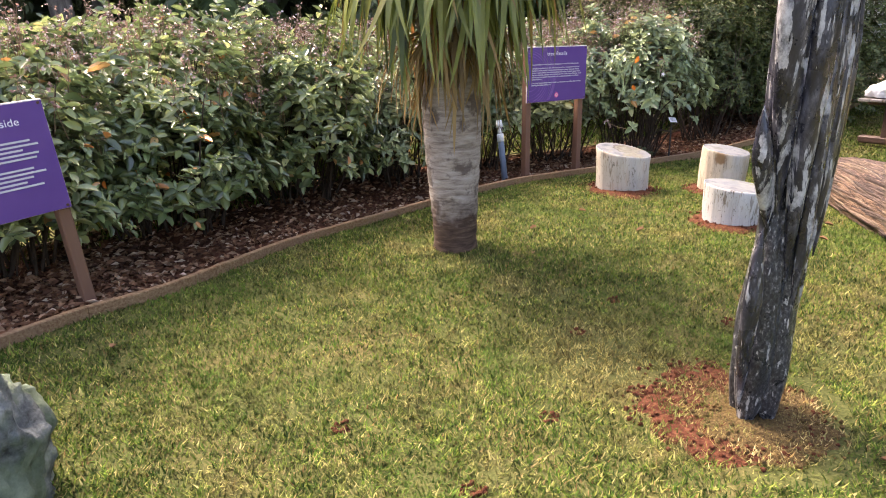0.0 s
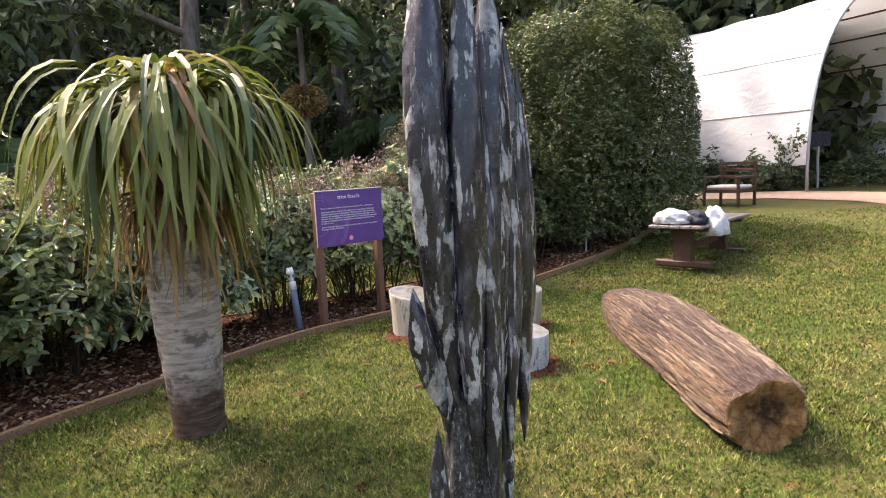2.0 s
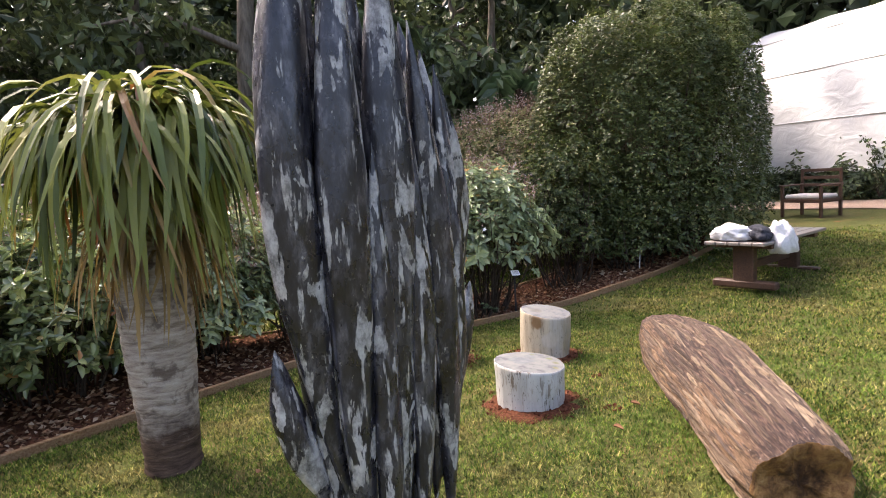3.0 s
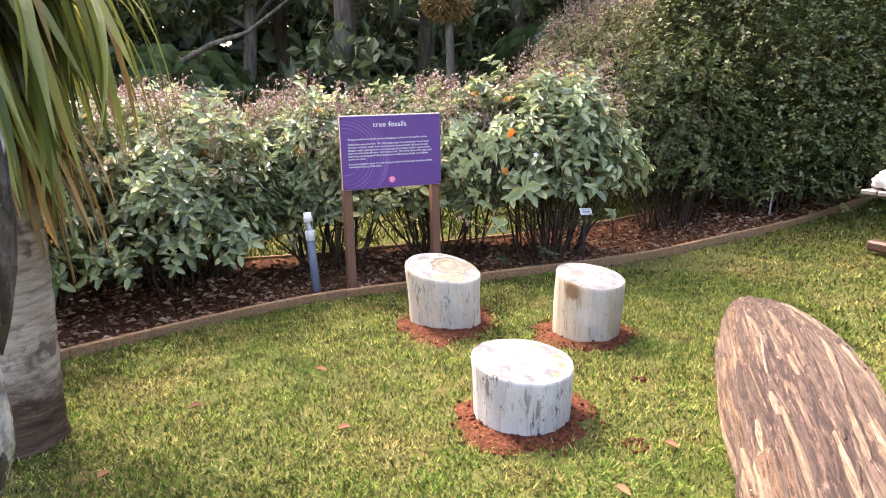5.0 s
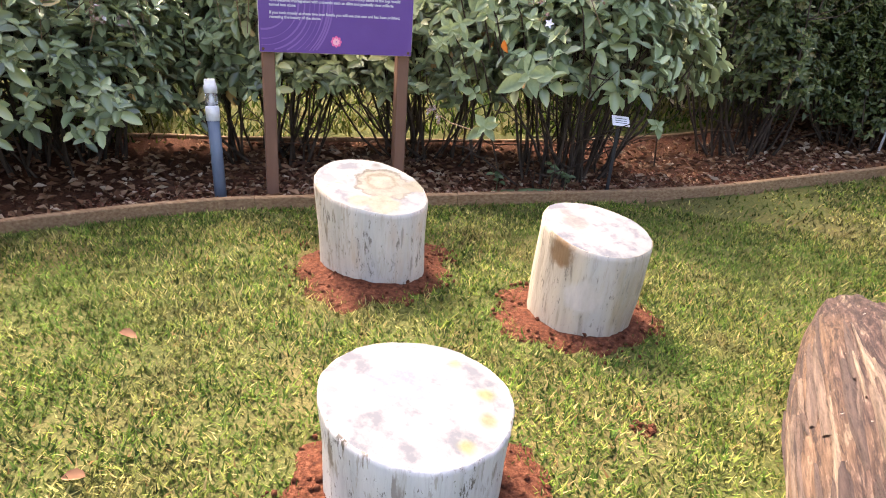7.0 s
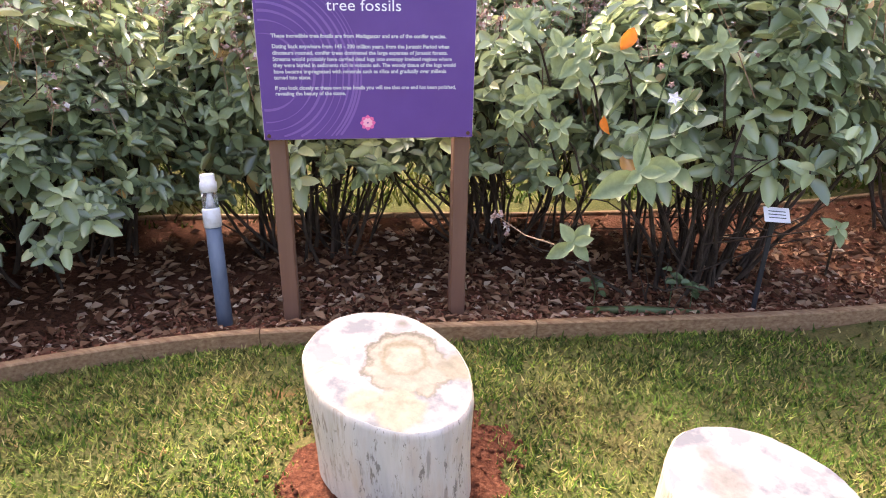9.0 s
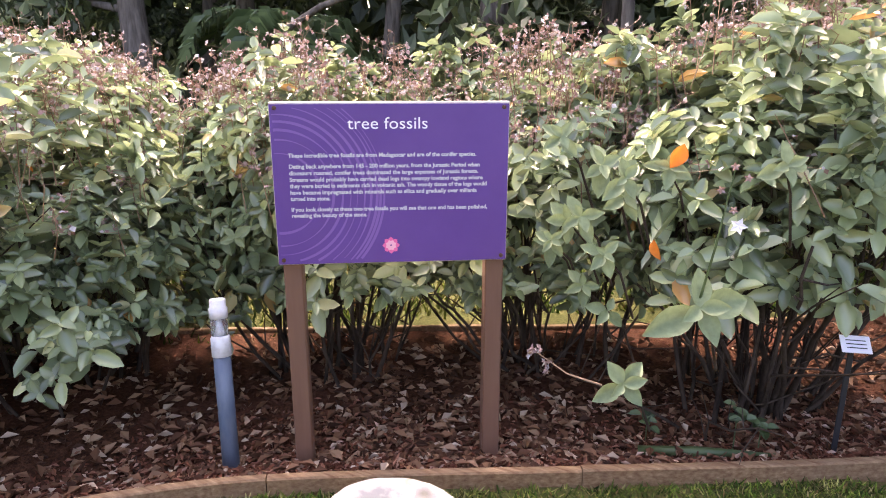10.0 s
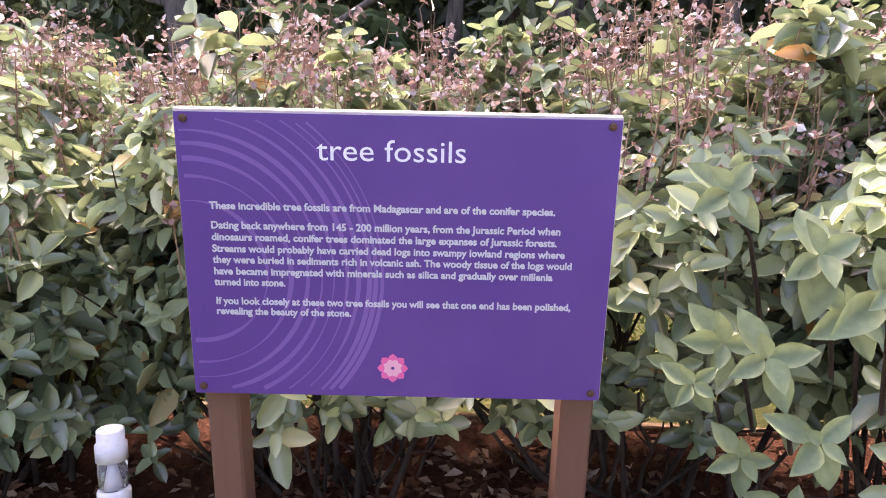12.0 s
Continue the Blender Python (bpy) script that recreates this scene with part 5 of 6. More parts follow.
for k, (x, y, z) in enumerate([(2.42, 8.28, 0.24), (2.52, 8.3, 0.2), (2.05, 8.22, 0.16)]):
    sd = thing("seedling", (x, y, gz(x, y) + 0.02), "small bright green seedling growing in the mulch", "seedling", "seedlings")
    part("stem", Geo().tube([(0, 0, 0), (0, 0, z - 0.06)], 0.003, 5, False), FROND, sd)
    o = np.repeat([[0.0, 0.0, z - 0.06]], 9, 0) + rng.normal(0, 0.02, (9, 3))
    a = np.arange(9) * 0.7
    v, q = scatter(OVATE, o, np.stack([np.cos(a), np.sin(a), np.full(9, 0.2)], -1), np.repeat([[0, -0.3, 1.0]], 9, 0), 0.055, 0.02)
    part("leaf_cluster", Geo().add(v, q), FROND, sd)
low = thing("flower_spray", (2.0, 7.5, 0.53), "low side stalk with faded pink flowers", "flower")
part("stem", Geo().tube([(0, 0, 0), (-0.12, -0.03, 0.03), (-0.24, -0.03, 0.09)], [0.004, 0.003, 0.002], 5, False), STALK, low)
for k, (x, z) in enumerate([(-0.25, 0.1), (-0.27, 0.08), (-0.22, 0.11), (-0.19, 0.03), (-0.2, 0.06)]):
    o = np.repeat([[x, -0.035, z]], 6, 0)
    v, q = scatter(SMALL, o, rng.normal(size=(6, 3)), rng.normal(size=(6, 3)), 0.022, 0.008)
    part("blossom", Geo().add(v, q), FLOWER, low)

# a flowering spray, orange leaves and a fallen strap leaf
spray = thing("flower_spray", (2.29, 7.52, 0.9), "slender stalk with pale lilac flowers rising from a leafy shoot", "flower")
part("stem", Geo().tube([(0, 0, 0), (0.03, -0.02, 0.18), (0.06, -0.02, 0.42)], [0.005, 0.004, 0.002], 6, False), FROND, spray)
for i, (x, y, z) in enumerate([(0.09, -0.06, 0.26), (0.07, -0.03, 0.3), (0.03, -0.04, 0.36), (0.06, -0.02, 0.43), (0.1, -0.03, 0.4)]):
    o = np.repeat(np.array([[x, y, z]]), 5, 0)
    a = np.arange(5) * 1.257 + i
    d = np.stack([np.cos(a), np.full(5, -0.35), np.sin(a)], -1)
    v, q = scatter(SMALL, o, d, np.repeat([[0.0, -1.0, 0.2]], 5, 0), 0.026 if i == 0 else 0.014, 0.009 if i == 0 else 0.005)
    part("blossom", Geo().add(v, q), WHITE_INK if i == 0 else FLOWER, spray, "pale lilac five-petalled blossom")
for x, y, z, s in [(2.16, 7.78, 1.3, 0.062), (2.1, 7.7, 0.98, 0.05), (0.02, 7.2, 1.28, 0.036), (-0.3, 6.95, 1.22, 0.042), (-2.0, 4.35, 1.1, 0.05), (-2.35, 3.75, 0.7, 0.04)]:
    o = np.array([[x, y, z + s]])
    v, q = scatter(BIG, o, np.array([[0.3 * math.sin(x * 40), -0.25, -1.0]]), np.array([[0.9 * math.sin(z * 50), -1.0, 0.3]]), s * 1.5, s * 0.5)
    tagged(part("orange_leaf", Geo().add(v, q), ORANGE, None, "", True), "withered bright orange leaf caught in the hedge", "leaf", "withered leaves")
fl = part("fallen_leaf", Geo().tube([(2.05, 8.05, gz(2.05, 8.05) + 0.045), (2.3, 8.1, gz(2.3, 8.1) + 0.05), (2.6, 8.22, gz(2.6, 8.22) + 0.04)], [0.022, 0.026, 0.006], 6), FROND, None, "", True)
tagged(fl, "long green fallen leaf lying on the mulch", "leaf")

# ---- signs ----


def words(text, size, at, parent, mat, align="LEFT", name="lettering", width=0.0):
    """Raised letters on the face of a board; local x along it, z up, facing -y."""
    cu = bpy.data.curves.new(name, "FONT")
    cu.body, cu.size, cu.align_x = text, size, align
    cu.extrude = 0.0004
    cu.offset = 0.0007 if size < 0.04 else 0.0
    cu.resolution_u = 3
    cu.materials.append(mat)
    ob = new(name, cu)
    ob.parent = parent
    ob.matrix_local = pose(*at, 90, 0, 0)
    if width:
        bpy.context.view_layer.update()
        ob.scale = (width / max(ob.dimensions.x, 1e-4), 1, 1)
    return ob


def bars(rows, parent, mat):
    """Lines of small writing as plain bars: (left, z, length, height)."""
    for x, z, L, h in rows:
        part("writing_line", Geo().box((x + L / 2, -0.0165, z), (L, 0.003, h), None, 0), mat, parent)


def arcs(parent, cx, cz, radii, x0, x1, z0, z1, wd):
    """Pale swirl lines, clipped to the board."""
    for r in radii:
        run = []
        for a in np.linspace(0, 2 * np.pi, 160):
            x, z = cx + r * math.cos(a), cz + r * 1.02 * math.sin(a)
            inside = x0 < x < x1 and z0 < z < z1
            if inside:
                run.append((x, z, a))
            if (not inside or a > 6.28) and run:
                if len(run) > 3:
                    v, q = [], []
                    for i, (px, pz, pa) in enumerate(run):
                        ww = wd * (0.5 + 0.5 * math.sin(pa * 3 + r * 40)) + 0.0012
                        v += [(px - ww * math.cos(pa), -0.0149, pz - ww * math.sin(pa)), (px + ww * math.cos(pa), -0.0149, pz + ww * math.sin(pa))]
                        if i:
                            k = 2 * i
                            q.append((k - 2, k - 1, k + 1, k))
                    part("swirl_line", Geo().add(v, q), SWIRL, parent)
                run = []


def sign(at, rz, width, height, z0, label):
    root = thing("sign_board", (*at, gz(*at)), label, "sign", "purple garden signs", rz)
    board = part("board", Geo().box((width / 2, 0, 0), (width, 0.024, height), None, 0.004), RIM, root, "board with a pale worn rim")
    board.location = (0, 0, z0 + height / 2)
    part("face_panel", Geo().box((width / 2, -0.0105, -0.003), (width - 0.006, 0.008, height - 0.012), None, 0), PURPLE, board, "glossy purple printed face")
    for x in (0.05, width - 0.042):
        part("post", Geo().box((x, 0.056, (z0 + height) / 2 - 0.12), (0.074, 0.084, z0 + height + 0.2), None, 0.006), POST, root, "brown painted square timber post")
    for x in (0.022, width - 0.022):
        for z in (-height / 2 + 0.02, height / 2 - 0.022):
            g = Geo().tube([(x, -0.013, z), (x, -0.0175, z), (x, -0.019, z)], [0.0085, 0.0085, 0.004], 10)
            part("screw", g, SCREW, board, "rusty round screw head")
    return root, board


TL, TR = Vector((0.776, 7.231)), Vector((1.524, 7.726))
W2 = (TR - TL).length
RZ2 = math.degrees(math.atan2(TR.y - TL.y, TR.x - TL.x))
sign2, board2 = sign(TL, RZ2, W2, 0.622, 0.876 - gz(*TL), "purple sign about tree fossils on two brown posts")
words("tree fossils", 0.062, (W2 / 2 - 0.012, -0.0151, 0.211), board2, WHITE_INK, "CENTER", "title", 0.3)
TEXT = [
    ("These incredible tree fossils are from Madagascar and are of the conifer species.", 0.094, 0.71),
    ("Dating back anywhere from 145 - 200 million years, from the Jurassic Period when", 0.053, 0.722),
    ("dinosaurs roamed, conifer trees dominated the large expanses of Jurassic forests.", 0.028, 0.717),
    ("Streams would probably have carried dead logs into swampy lowland regions where", 0.003, 0.735),
    ("they were buried in sediments rich in volcanic ash. The woody tissue of the logs would", -0.021, 0.752),
    ("have became impregnated with minerals such as silica and gradually over millenia", -0.046, 0.712),
    ("turned into stone.", -0.07, 0.15),
    ("If you look closely at these two tree fossils you will see that one end has been polished,", -0.112, 0.754),
    ("revealing the beauty of the stone.", -0.135, 0.287),
]
for body, z, wd in TEXT:
    words(body, 0.0215, (0.062, -0.0151, z + 0.013), board2, TEXT_INK, "LEFT", "text_line", wd)
arcs(board2, 0.025, -0.03, [0.15, 0.2, 0.235, 0.265, 0.29, 0.318, 0.342, 0.365, 0.378, 0.392], 0.01, W2 * 0.5, -0.295, 0.29, 0.0042)
# eight-petalled flower emblem
emc = (W2 / 2 - 0.01, -0.24)
for layer, (L, mat) in enumerate(((0.034, PINK), (0.022, PINK2))):
    g = Geo()
    for i in range(8):
        a = i * math.pi / 4 + layer * 0.39
        ca, sa = math.cos(a), math.sin(a)
        pts = [(0.003, 0.0), (0.45 * L, -0.3 * L), (0.8 * L, -0.26 * L), (L, 0.0), (0.8 * L, 0.26 * L), (0.45 * L, 0.3 * L)]
        v = [(emc[0] + x * ca - z * sa, -0.0153 - 0.0006 * layer, emc[1] + x * sa + z * ca) for x, z in pts]
        g.add(v, [(0, 1, 2, 5), (2, 3, 4, 5)])
    part("emblem_petals", g, mat, board2, "pink flower emblem")

# second sign, its far half out of sight
sign1, board1 = sign((-2.88, 2.67), 50.0, 0.9, 0.66, 0.6, "purple sign with white writing beside the hedge")
sign1.matrix_world = sign1.matrix_world @ pose(0, 0, 0, 0, -4.5, 0)
words("pside", 0.062, (0.62, -0.0151, 0.2), board1, WHITE_INK, "LEFT", "title", 0.13)
bars([(0.08, 0.11 - 0.025 * i, 0.7 + 0.05 * math.sin(i * 2.3), 0.011) for i in range(5)] + [(0.08, -0.05 - 0.025 * i, 0.68 + 0.06 * math.sin(i * 1.7), 0.011) for i in range(5)], board1, TEXT_INK)

# ---- bollard light ----
bol = thing("bollard_light", (0.6, 6.985, gz(0.6, 6.985)), "small bollard light with a blue pipe, clear lens and white cap", "bollard light")
bol.matrix_world = pose(0.53, 7.12, 0.016, -6, -6, 0)
part("pipe", Geo().tube([(0, 0, -0.16), (0, 0, 0.2), (0, 0, 0.455)], 0.036, 20), PIPE, bol, "scuffed blue-grey plastic pipe", True)
part("collar", Geo().tube([(0, 0, 0.44), (0, 0, 0.442), (0, 0, 0.52), (0, 0, 0.525), (0, 0, 0.53)], [0.037, 0.0405, 0.0405, 0.038, 0.034], 20), CAP, bol, "white plastic collar", True)
lens = part("lens", Geo().tube([(0, 0, 0.53), (0, 0, 0.605)], 0.035, 20), GLASS, bol, "clear plastic lens", True)
lens.visible_shadow = False
part("lamp_cone", Geo().tube([(0, 0, 0.53), (0, 0, 0.56), (0, 0, 0.6)], [0.02, 0.014, 0.007], 12), CAP, bol, "white lamp cone", True)
part("cap", Geo().tube([(0, 0, 0.603), (0, 0, 0.604), (0, 0, 0.645), (0, 0, 0.65), (0, 0, 0.68), (0, 0, 0.684)], [0.034, 0.0385, 0.0385, 0.033, 0.033, 0.03], 20), CAP, bol, "white screw cap", True)

STAKE = (4.95, 10.1)

# ---- plant label ----
lab = thing("plant_label", (2.81, 8.4, gz(2.81, 8.4)), "small white plant label on a black stake", "plant label", rz=32)
part("stake", Geo().box((0, 0, 0.25), (0.026, 0.008, 0.56), None, 0.002), BLACK, lab, "black plastic stake")
plate = part("plate", Geo().box((0, 0, 0), (0.135, 0.005, 0.075), None, 0.002), WHITE_INK, lab, "white plate")
plate.matrix_local = pose(0, -0.02, 0.55, -38, 6, 0)
for i in range(3):
    part("writing_line", Geo().box((0, -0.0035, 0.016 - 0.016 * i), (0.09, 0.001, 0.004), None, 0), BLACK, plate)

stake = thing("marker_stake", (STAKE[0], STAKE[1], gz(*STAKE)), "thin white marker stake standing in the mulch", "stake")
part("rod", Geo().tube([(0, 0, 0), (0.01, 0, 0.2), (0.03, 0, 0.42)], [0.011, 0.011, 0.009], 8), CAP, stake, "", True)

# ---- bench with things on it ----
BX, BY, BRZ = 6.26, 8.85, 39.0
bench = thing("garden_bench", (BX, BY, gz(BX, BY)), "dark wooden trestle bench with a slatted top", "bench", rz=BRZ)
for i in range(5):
    part("slat", Geo().box((0, -0.3 + 0.15 * i, 0.58), (2.0, 0.135, 0.04), None, 0.006), BENCH_TOP, bench)
for x in (-0.68, 0.68):
    part("foot", Geo().box((x, 0, 0.04), (0.13, 0.8, 0.1), None, 0.02), BENCH, bench)
    part("trestle_leg", Geo().box((x, 0, 0.3), (0.11, 0.26, 0.46), None, 0.01), BENCH, bench)
    part("crosspiece", Geo().box((x, 0, 0.53), (0.11, 0.7, 0.06), None, 0.01), BENCH, bench)
part("rail", Geo().box((0, 0, 0.26), (1.4, 0.06, 0.1), None, 0.01), BENCH, bench)


def heap(name, label, mat, centre, size, seed, rz):
    """Crumpled cloth: a folded lump that drapes over its support."""
    bm = bmesh.new()
    bmesh.ops.create_icosphere(bm, subdivisions=4, radius=1)
    for p in bm.verts:
        k = 1 + 0.28 * noise.noise(p.co * 1.7 + Vector((seed, 0, 0))) + 0.16 * noise.noise(p.co * 4.5 + Vector((0, seed, 0)))
        p.co *= k
        p.co.z = max(p.co.z, -0.42)
    bm.transform(Matrix.Diagonal((*size, 1)))
    ob = part(name, Geo().bm(bm), mat, None, "", True)
    ob.matrix_world = pose(BX, BY, gz(BX, BY), 0, 0, BRZ) @ pose(*centre, 0, 0, rz)
    return tagged(ob, label, "cloth")


heap("white_blanket", "crumpled white plastic sheet lying on the bench", CLOTH, (-0.78, 0.1, 0.67), (0.19, 0.24, 0.13), 1, 0)
heap("white_blanket", "white sheet hanging over the side of the bench", CLOTH, (-0.45, -0.36, 0.55), (0.24, 0.16, 0.27), 5, 10)
heap("dark_jacket", "dark jacket bundled on the bench", DARKCLOTH, (-0.6, -0.12, 0.67), (0.34, 0.14, 0.12), 9, 35)
tri = part("tripod", Geo().tube([(-0.5, 0.0, 0.72), (-0.1, 0.12, 0.7), (0.3, 0.2, 0.62)], [0.018, 0.015, 0.012], 8), BLACK, None)
tri.matrix_world = pose(BX, BY, gz(BX, BY), 0, 0, BRZ)
tagged(tri, "folded black pole lying on the bench", "pole")

# ---- garden armchair ----
CX, CY = 10.1, 14.2
chair = thing("garden_chair", (CX, CY, gz(CX, CY)), "wooden garden armchair with a pale seat cushion", "chair", rz=-62)
for x in (-0.42, 0.42):
    for y in (-0.36, 0.36):
        part("leg", Geo().box((x, y, 0.34), (0.06, 0.06, 0.68), None, 0.006), BENCH, chair)
    part("armrest", Geo().box((x, 0, 0.68), (0.08, 0.86, 0.035), None, 0.01), BENCH, chair)
    part("side_rail", Geo().box((x, 0, 0.36), (0.04, 0.7, 0.08), None, 0.006), BENCH, chair)
for y in (-0.36, 0.36):
    part("seat_rail", Geo().box((0, y, 0.36), (0.8, 0.04, 0.08), None, 0.006), BENCH, chair)
part("cushion", Geo().box((0, 0, 0.44), (0.78, 0.68, 0.09), None, 0.03), CUSHION, chair, "pale flat seat cushion")
for y in (-0.42, 0.42):
    part("back_post", Geo().box((y, 0.38, 0.82), (0.055, 0.05, 0.4), None, 0.006), BENCH, chair)
for z in (0.66, 0.82, 0.98):
    part("back_slat", Geo().box((0, 0.38, z), (0.84, 0.03, 0.07), None, 0.006), BENCH, chair)

# ---- white tunnel tent ----
TX0, TX1, TY0, TY1, TH = 14.15, 22.6, 16.8, 24.4, 5.95
tz = gz(14.2, 17)
tent = thing("tunnel_tent", (TX0, TY0, tz), "white plastic tunnel tent with an open arched end", "tent", rz=13)
mid, half = (TX1 - TX0) / 2, (TX1 - TX0) / 2
A = np.linspace(np.pi, 0, 41)
ax, az = mid + half * np.sign(np.cos(A)) * np.abs(np.cos(A)) ** 0.7, TH * np.sin(A) ** 0.8
ys = np.linspace(0, TY1 - TY0, 40)
sh = az > 0.75
sx, szz = ax[sh], az[sh]
cuts = [0, 3, 7, 12, len(sx) // 2, len(sx) - 13, len(sx) - 8, len(sx) - 4, len(sx) - 1]
for k, (c0, c1) in enumerate(zip(cuts[:-1], cuts[1:])):
    xs, zz = sx[c0:c1 + 1], szz[c0:c1 + 1]
    V = np.stack([np.repeat(xs[None], len(ys), 0), np.repeat(ys[:, None], len(xs), 1), np.repeat(zz[None], len(ys), 0) - 0.03 * np.sin(ys * 2.2)[:, None]], -1)
    ij = np.arange(V.shape[0] * V.shape[1]).reshape(V.shape[:2])
    part("sheet", mesh_of("sheet", V, np.stack([ij[:-1, :-1], ij[1:, :-1], ij[1:, 1:], ij[:-1, 1:]], -1).reshape(-1, 4), SHEET, True), None, tent, "taut white plastic sheeting")
for y in (0.0, TY1 - TY0):
    part("hoop", Geo().tube(np.stack([ax, np.full(len(ax), y), az], -1), 0.045, 8), STEEL, tent, "grey steel hoop", True)
for k in (5, 9, 13, 17, 23, 27, 31, 35):
    part("purlin", Geo().tube([(mid + (ax[k] - mid) * 0.97, 0.1, az[k] * 0.97), (mid + (ax[k] - mid) * 0.97, TY1 - TY0 - 0.1, az[k] * 0.97)], 0.035, 6), BENCH, tent, "dark purlin")
for k in cuts[1:-1]:
    part("seam", Geo().tube([(sx[k], 0.0, szz[k] + 0.004), (sx[k], TY1 - TY0, szz[k] + 0.004)], 0.03, 6), SHEET, tent, "welded sheet seam")
fz = np.stack([ax[sh], np.full(sh.sum(), TY1 - TY0), szz], -1)
back = np.concatenate([fz, [[mid, TY1 - TY0, 1.0]]])
part("end_sheet", mesh_of("end_sheet", back, np.array([(i, i + 1, len(fz)) for i in range(len(fz) - 1)]), SHEET), None, tent, "white end sheet")

# climbers and low hedge along the tent, inside and out
for i, (x, y, r, h) in enumerate([(13.7, 18.2, 0.8, 1.0), (13.6, 20.3, 0.9, 1.1), (13.7, 22.6, 1.0, 1.2), (17.4, 18.3, 1.6, 0.8), (20, 18.5, 1.4, 0.8), (15.6, 19.0, 0.9, 0.7), (13.6, 24.2, 1.2, 1.3)]):
    shrub((x, y), (r, r * 0.8), h, 0.05, 330, 0.15, FOREST, "low dark green planting beside the tent", 4, 0, seed=60 + i, group="tent planting", pairs=2, shape=SMALL, lumps=0.25)
for i, (x, y) in enumerate([(13.9, 17.4), (13.9, 19.2), (13.95, 21.0), (18.6, 19.5)]):
    rg = np.random.default_rng(90 + i)
    vine = thing("climbing_vine", (x, y, gz(x, y)), "sparse leafy vine climbing the white sheeting", "vine", "tent climbers")
    g, lv = Geo(), []
    for _ in range(6):
        p = [np.array([0, 0, 0.1])]
        for _ in range(9):
            p.append(p[-1] + np.array([rg.normal(0, 0.03), rg.normal(0, 0.16), rg.uniform(0.08, 0.28)]))
        g.tube(p, np.linspace(0.014, 0.006, 10), 4, False)
        lv += [a + rg.normal(0, 0.06, 3) for a in p[2:] for _ in range(5)]
    part("branchwork", g, STEM, vine)
    lv = np.array(lv)
    v, q = scatter(SMALL, lv, rg.normal(size=lv.shape), rg.normal(size=lv.shape), 0.12, 0.035)
    part("foliage", Geo().add(v, q), FOREST, vine)["kind"] = "stuff"
dark_sign = thing("small_sign", (15.6, 18.2, tz), "small dark blue sign on a post in the tent", "sign")
part("post", Geo().box((0, 0, 0.75), (0.06, 0.06, 1.5), None, 0.005), STEEL, dark_sign)
part("board", Geo().box((0, -0.05, 1.5), (0.75, 0.03, 0.45), None, 0.005), DARKCLOTH, dark_sign)

# ---- mossy rock beside the start ----
bm = bmesh.new()
bmesh.ops.create_icosphere(bm, subdivisions=5, radius=1)
for p in bm.verts:
    p.co *= 1 + 0.25 * noise.noise(p.co * 1.6) + 0.14 * noise.noise(p.co * 4) + 0.1 * abs(noise.noise(p.co * 9)) + 0.05 * noise.noise(p.co * 18)
bm.transform(Matrix.Diagonal((0.33, 0.33, 0.46, 1)))
rock = part("boulder", Geo().bm(bm), ROCK, None, "", True)
rock.location = (-1.78, 1.45, gz(-1.78, 1.45) + 0.15)
tagged(rock, "grey rough boulder with green lichen on the lawn", "boulder")

# ---- woods behind ----


def tree(at, h, r, leaves, label, seed, bare=0.35, leaf=0.3, mat=FOREST):
    rg = np.random.default_rng(seed)
    root = thing("tree", (*at, gz(*at)), label, "tree", "trees of the wood")
    g = Geo()
    n = 9
    u = np.linspace(0, 1, n)
    pts = np.stack([np.cumsum(rg.normal(0, 0.12, n)), np.cumsum(rg.normal(0, 0.12, n)), u * h * 0.85], -1)
    tr = 0.022 * h
    g.tube(pts, np.linspace(tr, tr * 0.25, n), 8, False)
    clumps = []
    for _ in range(13):
        j = rg.uniform(bare, 1) * (n - 1)
        b = np.array([np.interp(j, np.arange(n), pts[:, k]) for k in range(3)])
        a, L = rg.uniform(0, 6.28), r * rg.uniform(0.4, 1.05)
        e = b + np.array([L * math.cos(a), L * math.sin(a), rg.uniform(-0.05, 0.5) * L])
        m2 = (b + e) / 2 + rg.normal(0, 0.15, 3) + (0, 0, 0.12 * L)
        g.tube([b, m2, e], [tr * 0.35, tr * 0.22, tr * 0.08], 5, False)
        clumps += [(m2, 0.6), (e, 0.85), ((m2 + e) / 2, 0.8)]
    part("trunk", g, GREYBARK, root, "grey-brown trunk with limbs", True)
    k = rg.integers(0, len(clumps), leaves)
    c = np.array([clumps[i][0] for i in k])
    s = np.array([clumps[i][1] for i in k])
    o = c + unit(rg.normal(size=(leaves, 3))) * (s * r * 0.42 * rg.random(leaves) ** 0.4)[:, None] * (1, 1, 0.75)
    d = rg.normal(size=o.shape) + (0, 0, -0.5)
    L = leaf * rg.uniform(0.6, 1.3, leaves)
    v, q = scatter(TINY, o, d, rg.normal(size=o.shape) + (0, 0, 0.8), L, L * 0.26)
    cr = part("crown", Geo().add(v, q), mat, root, "dark uneven crown with gaps")
    cr["kind"] = "stuff"
    return root


rg = np.random.default_rng(77)
spots = [(-15, 11), (-12, 14.5), (-8.5, 14), (-10, 18.5), (-5.5, 17.5), (-2.5, 15.5), (-1.5, 20), (1.5, 17.5), (4.5, 19.5), (7.5, 18.0), (9.5, 22), (12, 26), (16, 31), (21, 30), (26, 28), (-17, 6), (-19, 16), (-6, 22), (3, 24), (-14, 21), (24, 20), (30, 14)]
for i, (x, y) in enumerate(spots):
    tree((x, y), rg.uniform(9, 14), rg.uniform(2.6, 3.8), 3600, "tall dark forest tree behind the garden", 200 + i, rg.uniform(0.05, 0.35), 0.34)
